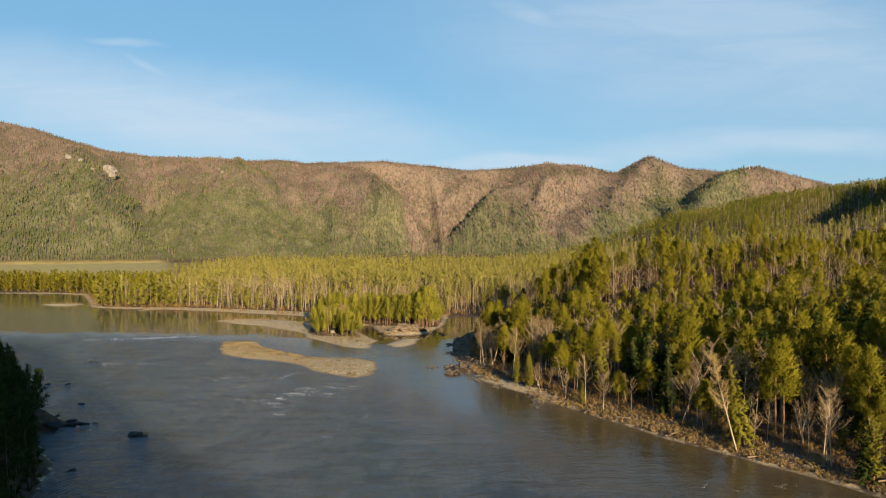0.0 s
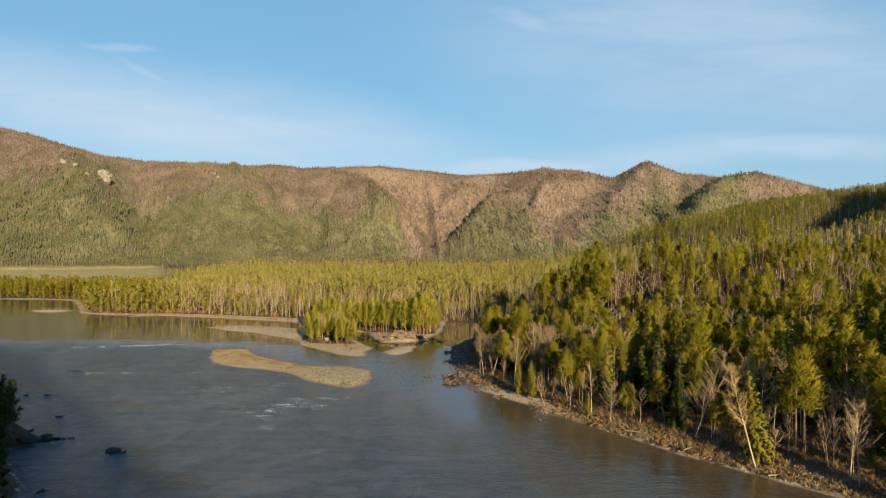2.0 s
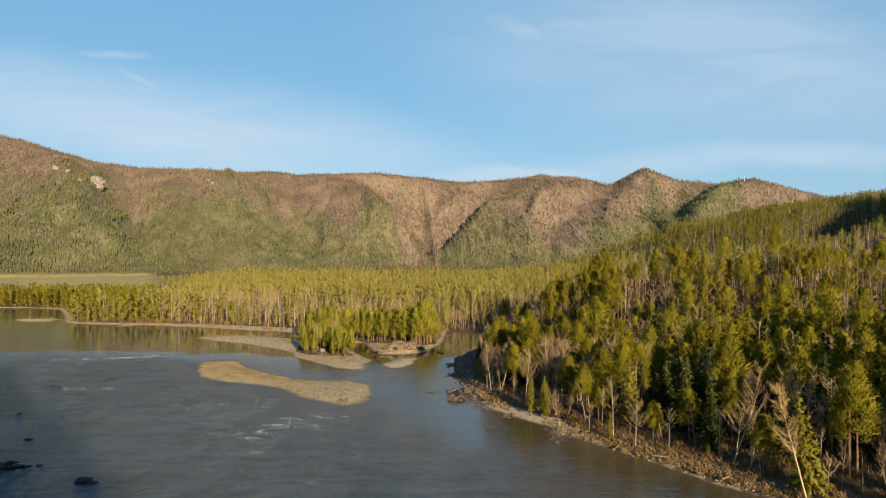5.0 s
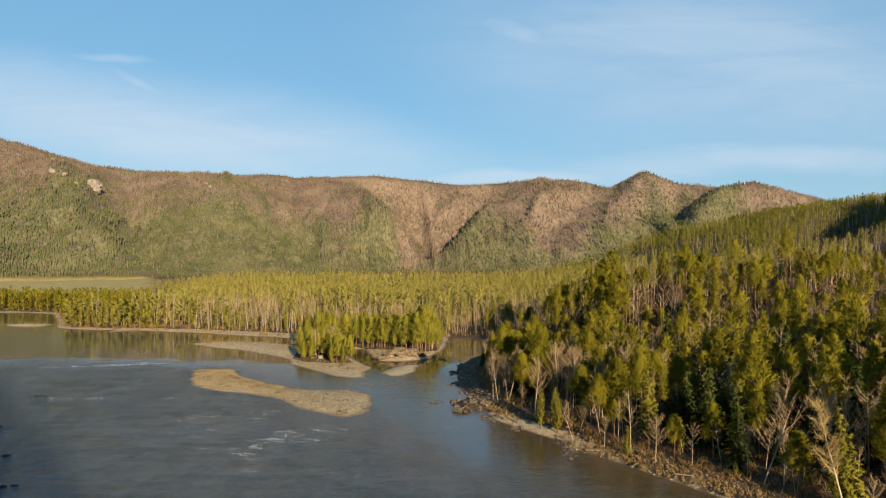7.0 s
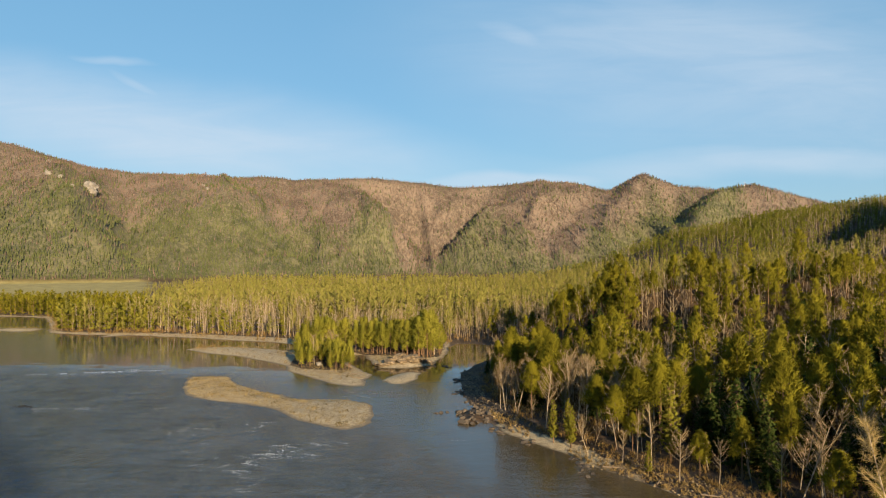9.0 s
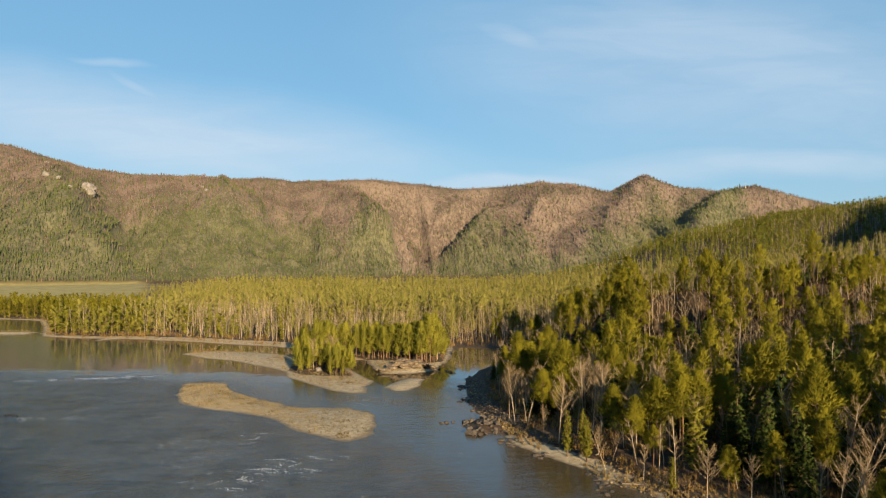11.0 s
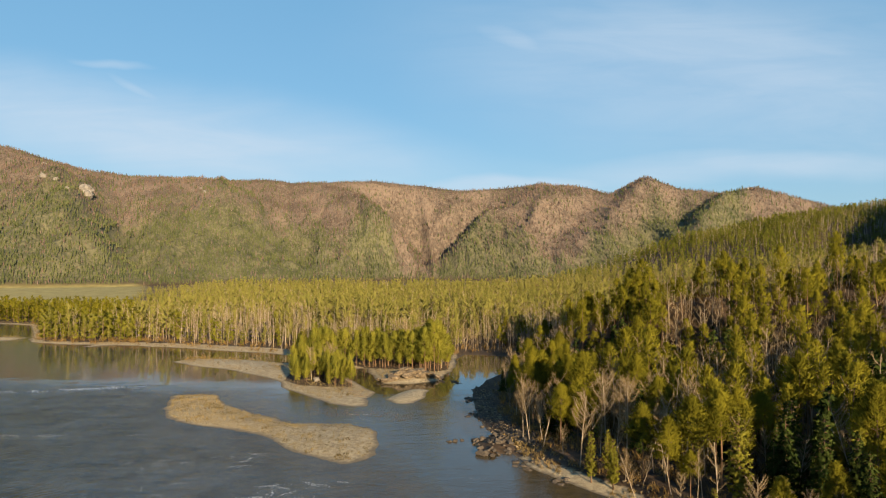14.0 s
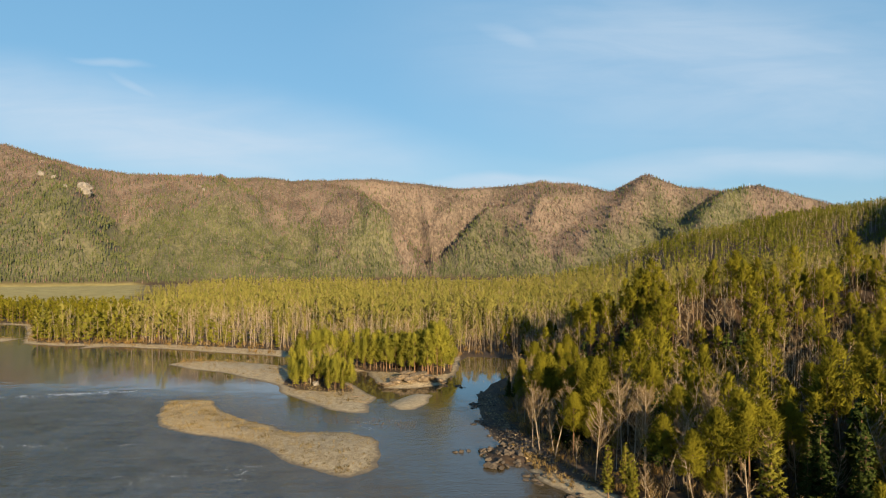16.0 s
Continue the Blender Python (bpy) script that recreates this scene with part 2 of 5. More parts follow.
    # blue streaks in the silt colour carry part of the mirrored sky
    silt_and_sky = mix_color(t, smooth_node(t, math_node(t, "ADD", math_node(t, "MULTIPLY", swell, 0.5), math_node(t, "MULTIPLY", streak, 0.5)), 0.36, 0.64), (0.026, 0.040, 0.052), (0.062, 0.080, 0.096))
    silt_and_sky = mix_color(t, math_node(t, "MULTIPLY", slack, 0.85), silt_and_sky, (0.072, 0.054, 0.024))
    gloss = math_node(t, "ADD", math_node(t, "MULTIPLY", power, 0.12), 0.04)
    # the chop's normals are tilted towards -y so that it mirrors higher, bluer sky
    lean = t.nodes.new("ShaderNodeCombineXYZ")
    t.links.new(math_node(t, "MULTIPLY", power, -0.17), lean.inputs[1])
    face = t.nodes.new("ShaderNodeVectorMath")
    t.links.new(b.outputs[0], face.inputs[0]), t.links.new(lean.outputs[0], face.inputs[1])
    unit = t.nodes.new("ShaderNodeVectorMath")
    unit.operation = "NORMALIZE"
    t.links.new(face.outputs[0], unit.inputs[0])
    water = principled(t, silt_and_sky, gloss, unit.outputs[0])
    t.links.new(math_node(t, "SUBTRACT", 1.9, math_node(t, "MULTIPLY", slack, 0.55)), water.node.inputs["IOR"])
    return water


GROUND = material("river_valley_ground", ground_shader)
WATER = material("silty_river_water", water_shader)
PINE = foliage("pine_needles", (0.078, 0.080, 0.010), (0.265, 0.242, 0.026), 0.34)
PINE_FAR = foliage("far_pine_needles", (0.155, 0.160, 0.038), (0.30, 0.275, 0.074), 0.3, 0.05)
YOUNG_PINE = foliage("young_pine_needles", (0.175, 0.185, 0.030), (0.37, 0.345, 0.054), 0.45)
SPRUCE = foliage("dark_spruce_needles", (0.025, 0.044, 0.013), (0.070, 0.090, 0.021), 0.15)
LARCH = foliage("fresh_larch_needles", (0.145, 0.150, 0.021), (0.275, 0.260, 0.042), 0.4)
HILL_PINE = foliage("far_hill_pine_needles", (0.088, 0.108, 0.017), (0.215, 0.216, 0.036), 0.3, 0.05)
# the mountain's needles and twigs have haze mixed into their brightness
HILL_GREEN = foliage("hazed_mountain_conifer_needles", (0.068, 0.087, 0.037), (0.152, 0.162, 0.069), 0.2, 0.02)
BARE_FAR = foliage("hazed_mountain_larch_twigs", (0.120, 0.087, 0.070), (0.240, 0.174, 0.140), 0.2, 0.012)
GOLD_LEAF = foliage("thin_golden_birch_leaves", (0.34, 0.26, 0.10), (0.58, 0.455, 0.22), 0.4)
TWIGS = foliage("bare_twigs", (0.15, 0.107, 0.054), (0.34, 0.255, 0.140), 0.2)
BRUSH = foliage("dry_riverside_brush", (0.12, 0.076, 0.026), (0.36, 0.245, 0.092), 0.3, 0.3)
# darker than BRUSH: the shade in the gaps between trees is put into the colour
THICKET = foliage("shade_brown_hillside_thicket", (0.045, 0.028, 0.011), (0.130, 0.086, 0.036), 0.2, 0.3)
TUSSOCK = foliage("golden_brown_tussocks", (0.12, 0.084, 0.034), (0.40, 0.290, 0.125), 0.25, 0.3)
DRY_GRASS = foliage("golden_dry_grass", (0.095, 0.070, 0.028), (0.40, 0.318, 0.160), 0.35, 0.25)
PINE_BARK = bark("pine_bark", (0.075, 0.044, 0.025), (0.26, 0.155, 0.08))
BIRCH_BARK = bark("pale_birch_bark", (0.22, 0.172, 0.115), (0.58, 0.48, 0.35), 2.0)
BANK_STONE = stone("golden_bank_rubble", (0.11, 0.086, 0.048), (0.35, 0.275, 0.160), 0.5)
DRIFT = bark("weathered_driftwood", (0.11, 0.082, 0.055), (0.29, 0.23, 0.165), 2.0)
MOUND_ROCK = stone("layered_mound_rock", (0.07, 0.052, 0.032), (0.26, 0.200, 0.125), 0.9)
ROCK = stone("weathered_river_rock", (0.030, 0.025, 0.020), (0.120, 0.098, 0.075))
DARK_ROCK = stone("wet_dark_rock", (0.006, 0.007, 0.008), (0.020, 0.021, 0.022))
PALE_ROCK = stone("pale_cliff_rock", (0.13, 0.118, 0.10), (0.30, 0.275, 0.24), 0.08)


def foam_shader(t):
    n = noise_node(t, position(t), 3.0, 3.0)
    return principled(t, mix_color(t, n, (0.30, 0.31, 0.30), (0.62, 0.62, 0.60)), 0.6)


FOAM = material("white_water_foam", foam_shader)


# ---- the lie of the land ----
RIGHT_BANK = [(420, -60), (190, 10), (110, 66), (67, 115), (60, 126), (53, 136), (46, 146), (38, 159), (28, 176), (22, 184), (20, 192), (16, 198),
              (12, 206), (9, 212), (8, 218), (5, 231), (2, 249), (1, 262), (1, 285), (2, 302), (7, 318), (14, 338), (24, 360)]
BACKWATER = [(36, 374), (30, 386), (14, 394), (4, 397), (-1, 382), (-2, 357), (-5, 339), (-10, 322), (-19, 315), (-27, 316), (-31, 324), (-34, 338), (-38, 353),
             (-44, 350), (-41, 330), (-37, 315), (-34, 306)]
SPIT = [(-29, 299), (-30, 288), (-29, 275), (-35, 275), (-42, 280), (-50, 291), (-61, 308), (-65, 321), (-76, 333), (-90, 348), (-111, 363), (-121, 373),
        (-115, 386), (-96, 382), (-74, 370), (-67, 376)]
FAR_SHORE = [(-72, 390), (-82, 399), (-110, 413), (-142, 427), (-176, 439), (-200, 441), (-226, 452), (-238, 476), (-262, 520), (-289, 566), (-312, 576), (-340, 580),
             (-420, 588), (-900, 640), (-4600, 700), (-4600, 4600), (4600, 4600), (4600, -300)]
MAINLAND = RIGHT_BANK + BACKWATER + SPIT + FAR_SHORE
LEFT_BANK = [(420, -170), (120, -110), (40, -55), (-16, 10), (-46, 66), (-61, 102), (-73, 130), (-87, 150), (-84, 159), (-99, 170), (-116, 196), (-135, 222), (-160, 255),
             (-215, 285), (-330, 320), (-900, 330), (-4600, 380), (-4600, -4600), (4600, -4600), (4600, -900)]
GRAVEL_BAR = [(-94, 293), (-88, 296), (-78, 293), (-70, 277), (-63, 269), (-52, 259), (-47, 253), (-32, 252), (-26, 248), (-24, 241), (-23, 222), (-26, 215),
              (-29, 213), (-34, 217), (-41, 224), (-48, 235), (-54, 241), (-64, 247), (-74, 253), (-82, 259), (-89, 277)]
SAND_ISLET = [(-26, 286), (-22, 279), (-17, 279), (-13, 291), (-12, 303), (-17, 305), (-22, 297)]
ROCK_POINT = [(-1, 233), (0, 219), (4, 222), (12, 223), (14, 232), (4, 239)]
FAR_ISLET = [(-192, 434), (-186, 431), (-176, 436), (-182, 440)]
REED_ISLET = [(-269, 473), (-262, 479), (-252, 481), (-243, 477), (-239, 470), (-245, 465), (-259, 465)]


SPIT_GROVE = [(-64, 322), (-56, 308), (-46, 303), (-37, 304), (-38, 312), (-44, 330), (-50, 352), (-52, 366), (-66, 366), (-66, 352)]
MOUND_GROVE = [(-26, 344), (-14, 336), (-5, 346), (-3, 378), (-4, 405), (-48, 410), (-50, 362)]


def inside_depth(x, y, outline):
    """Distance to an outline in plan, positive inside it."""
    p = np.asarray(outline, float)
    q = np.roll(p, -1, 0)
    best, odd = np.full(x.shape, 1e12), np.zeros(x.shape, bool)
    for (ax, ay), (bx, by) in zip(p, q):
        ex, ey = bx - ax, by - ay
        k = np.clip(((x - ax) * ex + (y - ay) * ey) / (ex * ex + ey * ey), 0, 1)
        best = np.minimum(best, (x - ax - k * ex) ** 2 + (y - ay - k * ey) ** 2)
        if ey:
            odd ^= ((ay > y) != (by > y)) & (x < ex * (y - ay) / ey + ax)
    return np.where(odd, 1, -1) * np.sqrt(best)


RNG = np.random.default_rng(7)
LATTICE = RNG.random((256, 256))


def soft_noise(x, y, size, octaves=3):
    """Smooth value noise, about -1 to 1."""
    total, amp = 0.0, 1.0
    for o in range(octaves):
        u, v = x / size + 17.3 * o, y / size + 5.1 * o
        i, j = np.floor(u).astype(int), np.floor(v).astype(int)
        fu, fv = u - i, v - j
        fu, fv = fu * fu * (3 - 2 * fu), fv * fv * (3 - 2 * fv)
        a = LATTICE[i % 256, j % 256] * (1 - fu) + LATTICE[(i + 1) % 256, j % 256] * fu
        b = LATTICE[i % 256, (j + 1) % 256] * (1 - fu) + LATTICE[(i + 1) % 256, (j + 1) % 256] * fu
        total = total + amp * (2 * (a * (1 - fv) + b * fv) - 1)
        amp, size = amp * 0.5, size * 0.5
    return total / 1.6


def smooth(v, lo, hi):
    k = np.clip((v - lo) / (hi - lo), 0, 1)
    return k * k * (3 - 2 * k)


def off_line(x, y, a, b):
    """Distance from the segment a-b in plan, and how far along it (0 to 1)."""
    ex, ey = b[0] - a[0], b[1] - a[1]
    k = np.clip(((x - a[0]) * ex + (y - a[1]) * ey) / (ex * ex + ey * ey), 0, 1)
    return np.hypot(x - a[0] - k * ex, y - a[1] - k * ey), k


CREST_X = [-2600, -1700, -1282, -1185, -1120, -990, -860, -698, -585, -504, -406, -309, -180, -51, 61, 174, 287, 384, 473, 561, 642, 738, 823, 915, 1027, 1249, 2200]
CREST_Z = [520, 460, 388, 366, 344, 308, 288, 285, 274, 280, 270, 272, 276, 262, 250, 255, 270, 263, 242, 292, 258, 246, 262, 236, 200, 185, 190]
# spurs (up) and gullies (down) of the mountain: the line from head to foot, height, half width
FOLDS = [(((-1060, 1990), (-930, 1815), (-750, 1500), (-690, 1290)), 74, 150), (((-847, 1880), (-664, 1593), (-503, 1390)), -52, 90),
         (((-673, 2039), (-563, 1903), (-408, 1603), (-349, 1480)), 56, 110), (((-400, 1990), (-330, 1760), (-280, 1560)), -26, 90),
         (((-232, 1975), (-177, 1889), (-140, 1793), (-160, 1640)), 46, 95), (((-190, 2029), (-51, 1915), (-4, 1847), (-66, 1755)), -58, 85),
         (((152, 2020), (71, 1909), (3, 1850), (-60, 1765)), -46, 70), (((289, 2039), (225, 1927), (93, 1847), (-30, 1780)), 30, 75),
         (((400, 2010), (319, 1951), (200, 1800), (149, 1700)), 34, 80), (((330, 1900), (240, 1740)), -22, 50), (((539, 2000), (427, 1825), (356, 1660)), 44, 90),
         (((545, 1930), (520, 1800)), -30, 40), (((606, 1930), (560, 1800)), -34, 45), (((690, 1905), (622, 1850), (512, 1725)), -14, 40),
         (((800, 1890), (680, 1815), (560, 1690)), 44, 70), (((905, 1840), (820, 1700)), -34, 60), (((1000, 1820), (940, 1650)), 36, 90), (((-1180, 1900), (-1010, 1500)), -36, 120)]


def mountain(x, y):
    top = np.interp(x, CREST_X, CREST_Z)
    crest = np.interp(x, [-2000, 300, 560, 820, 1200], [2080, 2060, 2010, 1900, 1850])
    foot = np.interp(x, [-1600, -950, -560, -250, -60, 120, 600, 1200], [1080, 1130, 1270, 1500, 1720, 1640, 1500, 1400]) + 25 * soft_noise(x, y * 0.2, 160)
    top = top * (crest / 2050)
    k = np.clip((y - foot) / (crest - foot), 0, 1)
    floor = 2 + 0.006 * np.clip(y - 700, 0, 1500)
    wx, wy = x + 22 * soft_noise(x, y, 150, 3), y + 22 * soft_noise(x + 900, y, 150, 3)
    rib = 0.5 - np.abs(soft_noise(wx + 0.3 * (y - 1500), wy * 0.24, 80, 3)) * 2
    fine = 0.5 - np.abs(soft_noise(wx + 0.2 * (y - 1500) + 90, wy * 0.3, 34, 2)) * 2
    fade = np.clip(1.25 - k, 0, 1) * smooth(k, 0, 0.25) * smooth(1 - k, -0.02, 0.12)
    z = floor + (top - floor) * (0.8 * k + 0.2 * k * k) + (30 * rib + 18 * fine) * fade
    for line, high, wide in FOLDS:
        lengths = np.cumsum([0] + [math.dist(a, b) for a, b in zip(line, line[1:])])
        near, along = np.full(x.shape, 1e9), np.zeros(x.shape)
        for i, (a, b) in enumerate(zip(line, line[1:])):
            d, part_way = off_line(wx, wy, a, b)
            along = np.where(d < near, (lengths[i] + part_way * (lengths[i + 1] - lengths[i])) / lengths[-1], along)
            near = np.minimum(near, d)
        z = z + high * np.clip(1 - near / wide, 0, 1) ** 1.15 * np.sin(np.pi * np.clip(along * 0.86 + 0.10, 0, 1)) * smooth(k, 0.0, 0.12) * smooth(1 - k, -0.02, 0.1)
    z = z + 3 * soft_noise(x, y, 40, 3) * k
    beyond = np.clip((y - crest) / 700, 0, 1)
    return z - beyond * (top - floor) * 0.35, k


# height of the far hill along its crest, a kilometre out
HILL_X, HILL_Z = [60, 150, 227, 276, 327, 374, 431, 498, 575, 640, 900, 1400], [0, 6, 27, 50, 66, 72, 87, 97, 109, 113, 150, 190]


def hills(x, y):
    """The wooded hillside beside the river: the spur over the bank, the shoulder behind it and the far hill."""
    rise = 150 * np.tanh(0.128 * np.clip(x - 62, 0, None) * smooth(y, 60, 260) / 150)
    far = np.interp(x + 14 * soft_noise(x, y, 120, 2), HILL_X, HILL_Z)
    rise = rise + (far - rise) * smooth(y, 600, 980)
    d, along = off_line(x, y, (52, 344), (140, 336))
    spur = (14 + 9 * np.exp(-((x - 88) / 28) ** 2)) * np.exp(-(d / 26) ** 2)
    d1, _ = off_line(x, y, (36, 386), (130, 400))
    d2, k2 = off_line(x, y, (250, 528), (600, 655))
    d3, _ = off_line(x, y, (150, 482), (290, 482))
    d4, k4 = off_line(x, y, (140, 350), (330, 425))
    # out of view, the shoulder's right end is heightened to shadow the slope behind
    shoulder = (8 + 106 * k2 ** 1.5) * np.exp(-(d2 / np.where(y > 528 + 0.363 * (x - 250), 40, 60)) ** 2)
    bench = (7 - 6 * k4) * np.exp(-(d4 / 38) ** 2) * smooth(x, 118, 150)
    draw = 18 * np.exp(-(d1 / 28) ** 2) + 10 * np.exp(-(d3 / 34) ** 2) + 16 * smooth(x, 330, 420) * np.exp(-((y - 735 - 0.3 * (x - 380)) / 60) ** 2)
    fade = 1 - smooth(y, 1040, 1420)
    return np.maximum(rise + spur + bench + shoulder - draw, 0) * fade + 1.5 * soft_noise(x, y, 60, 2) * smooth(x, 60, 160)


def south_mountain(x, y):
    """The mountain behind the camera, whose shadow lies over the near water."""
    crest = np.clip(140 - 0.55 * x + 4 * soft_noise(x, y, 30, 2), 0, 121 + 6 * soft_noise(x, y, 60, 2))
    return crest * np.clip(1 - np.abs(y + 300) / 130, 0, 1) ** 0.7


def land(x, y):
    """Height, and the weights of gravel, meadow and mountain turf."""
    x, y = np.asarray(x, float), np.asarray(y, float)
    main, left = inside_depth(x, y, MAINLAND), inside_depth(x, y, LEFT_BANK)
    grain = soft_noise(x, y, 9, 3)
    wobble = 1.2 * grain + 1.5 * soft_noise(x, y, 22, 2)
    m = main + np.where(np.abs(main) < 30, wobble * 0.8, 0)
    right_side = smooth(x, -4, 8) * (1 - smooth(y, 300, 345))
    shore = 0.10 + 0.16 * right_side
    bank = np.where(m > 0, np.minimum(m * shore, 0.9 + 1.6 * right_side * (1 - smooth(y, 224, 244))) + np.clip(m - 14, 0, 60) * 0.03, np.maximum(m * 0.2, -3))
    peak, k = mountain(x, y)
    z = bank + hills(x, y) * smooth(main, 6, 30) * (y > 40) + np.where(y > 700, (peak - 2) * smooth(main, 40, 200), 0)
    l = left + wobble * 0.6
    zl = np.where(l > 0, np.minimum(l * 0.9, 5) + np.clip(l - 5, 0, 40) * 0.25 + south_mountain(x, y) * smooth(l, 0, 60), np.maximum(l * 0.25, -3))
    z = np.maximum(z, zl)
    sand_left = 0.1 * (1 - smooth(left, 0.5, 3))
    sand = np.where(m > -2, 1 - smooth(m / (1 - 0.62 * smooth(y, 428, 465)), 2.4 + 4.2 * (1 - right_side), 5.5 + 12.5 * (1 - right_side)), 1.0)
    grove = np.maximum(inside_depth(x, y, SPIT_GROVE), inside_depth(x, y, MOUND_GROVE))
    d_spit, _ = off_line(x, y, (-112, 374), (-36, 288))
    sand = np.maximum(sand, 1 - smooth(d_spit, 14, 30))
    sand = np.where((x < 5) & (y < 385), np.maximum(sand, 1 - smooth(main, 25, 40)), sand) * (1 - smooth(grove, -2, 3))
    for outline, high, slope in ((GRAVEL_BAR, 0.8, 0.10), (SAND_ISLET, 0.7, 0.16), (ROCK_POINT, 1.0, 0.35), (FAR_ISLET, 0.5, 0.2), (REED_ISLET, 0.6, 0.25)):
        d = inside_depth(x, y, outline) + 0.9 * grain + 0.7 * soft_noise(x, y, 16, 2)
        z = np.maximum(z, np.where(d > 0, np.minimum(d * slope, high) + 0.10 * grain, np.maximum(d * 0.2, -3)))
        sand = np.where(d > -1, 1.0, sand)
    sand = np.where(inside_depth(x, y, ROCK_POINT) > -0.5, 0.15, sand)
    sand = sand * (1 - 0.8 * smooth(x, -6, -1) * smooth(y, 226, 238) * (1 - smooth(y, 318, 335)) * (main > -3))
    sand = np.where(left > -1, sand_left, sand)
    sand = sand * (1 - right_side * (main > 0) * (y < 235) * np.clip(0.2 + 0.5 * soft_noise(x, y, 6, 2), 0, 0.8) * (1 - 0.9 * np.exp(-((y - 200) / 17) ** 2)))
    slope = right_side * (main > 0) * (1 - smooth(main, 6, 11)) * (y < 240) * (1 - np.exp(-((y - 200) / 17) ** 2))
    sand = np.maximum(sand, slope * (0.15 + 0.5 * np.exp(-((main - 4.0) / 1.6) ** 2)) * np.clip(0.5 + 0.9 * soft_noise(x, y, 12, 2), 0, 1))
    sand = sand * (1 - slope * (1 - smooth(main, 3, 5)) * np.clip(0.6 + 0.6 * soft_noise(x, y, 5, 2), 0.1, 0.9))
    mud = smooth(x, -6, 4) * smooth(y, 318, 334) * (1 - smooth(y, 402, 420))
    sand = sand * (1 - 0.92 * mud) * (1 - 0.5 * np.exp(-((x + 20) / 16) ** 2 - ((y - 324) / 11) ** 2))
    z = z + 1.2 * np.exp(-(((x + 19) / 8) ** 2 + ((y - 327) / 7) ** 2)) * (main > -1)
    z = z + 0.08 * grain * (z > 0.15)
    field = smooth(y, 720, 830) * smooth(-x / np.maximum(y, 1) + 0.016 * soft_noise(x, y, 70, 3), 0.385 - 0.012 * smooth(y, 850, 1130), 0.40) * (1 - smooth(k, 0.0, 0.03))
    glade = smooth(y, 1500, 1580) * (1 - smooth(np.abs(x - 25), 60, 110)) * (1 - smooth(k, 0.0, 0.03)) * 0.7 * (1 - smooth(y, 1600, 1640))
    turf = smooth(k, 0.0, 0.06)
    turf = np.maximum(turf, 0.5 * slope)
    sand = np.where(y > 620, 0, sand)
    return z, sand, np.maximum(field, glade), turf, main, left, k


def leafy_share(x, y, k):
    """Share of green conifers on the mountain: most on the lower slopes."""
    way = x / np.maximum(y, 1)
    line = np.interp(way, [-0.62, -0.5, -0.46, -0.38, -0.3, -0.22, -0.16, -0.13, -0.10, -0.07, -0.045, -0.01, 0.015, 0.05, 0.10, 0.15, 0.19, 0.21, 0.25, 0.29, 0.33, 0.40, 0.43, 0.5],
                     [0.62, 0.62, 0.66, 0.62, 0.66, 0.60, 0.52, 0.36, 0.62, 0.60, 0.05, 0.0, 0.30, 0.48, 0.42, 0.12, 0.10, 0.42, 0.56, 0.70, 0.85, 0.90, 0.50, 0.7])
    # limits kept narrow, so that the mix shows the low contrast of haze
    return np.clip(0.5 + (line - k + 0.20 * soft_noise(x, y, 110, 3) + 0.10 * soft_noise(x, y, 30, 2)) * 2.4, 0.16, 0.86)


def axis(parts):
    """Grid lines from stretches of (start, end, spacing)."""
    return np.concatenate([np.arange(a, b, s) for a, b, s in parts] + [[parts[-1][1]]])


def from_arrays(name, verts, faces, mats, slots=None):
    """A mesh of triangles or quads from numpy arrays; columns 4 to 6, where given, are the normals of foliage."""
    me = bpy.data.meshes.new(name)
    verts, normals = verts[:, :3], verts[:, 3:]
    n, c = faces.shape
    me.vertices.add(len(verts)), me.loops.add(n * c), me.polygons.add(n)
    me.vertices.foreach_set("co", np.ascontiguousarray(verts, np.float32).ravel())
    me.loops.foreach_set("vertex_index", np.ascontiguousarray(faces, np.int32).ravel())
    me.polygons.foreach_set("loop_start", np.arange(0, n * c, c, dtype=np.int32))
    for m in mats:
        me.materials.append(m)
    if slots is not None:
        me.polygons.foreach_set("material_index", np.ascontiguousarray(slots, np.int32))
    me.update(calc_edges=True)
    if normals.shape[1]:
        me.normals_split_custom_set_from_vertices(np.ascontiguousarray(normals, np.float32))
    return me


def build_ground():
    xs = axis([(-4600, -1700, 290), (-1700, -300, 13), (-300, -150, 5), (-150, 110, 1.9), (110, 260, 4.5), (260, 1300, 14), (1300, 1400, 50), (1400, 4600, 320)])
    ys = axis([(-4600, -700, 390), (-700, -440, 20), (-440, -160, 8), (-160, 80, 20), (80, 420, 2.0), (420, 620, 6), (620, 1100, 20), (1100, 2130, 14), (2130, 2200, 35), (2200, 4600, 300)])
    gx, gy = np.meshgrid(xs, ys)
    z, sand, field, turf, _, _, k = land(gx, gy)
    w = len(xs)
    i = (np.arange(len(ys) - 1)[:, None] * w + np.arange(w - 1)[None]).ravel()
    me = from_arrays("ground", np.stack([gx, gy, z], -1).reshape(-1, 3), np.stack([i, i + 1, i + w + 1, i + w], 1), [GROUND])
    me.polygons.foreach_set("use_smooth", np.ones(len(i), bool))
    cover = me.color_attributes.new("cover", "FLOAT_COLOR", "POINT")
    cover.data.foreach_set("color", np.stack([sand, field, turf, leafy_share(gx, gy, k) * (k > 0)], -1).astype(np.float32).ravel())
    return tagged(new("ground", me), "river valley floor with gravel shores, meadow and brown mountains", "ground", kind="structure")


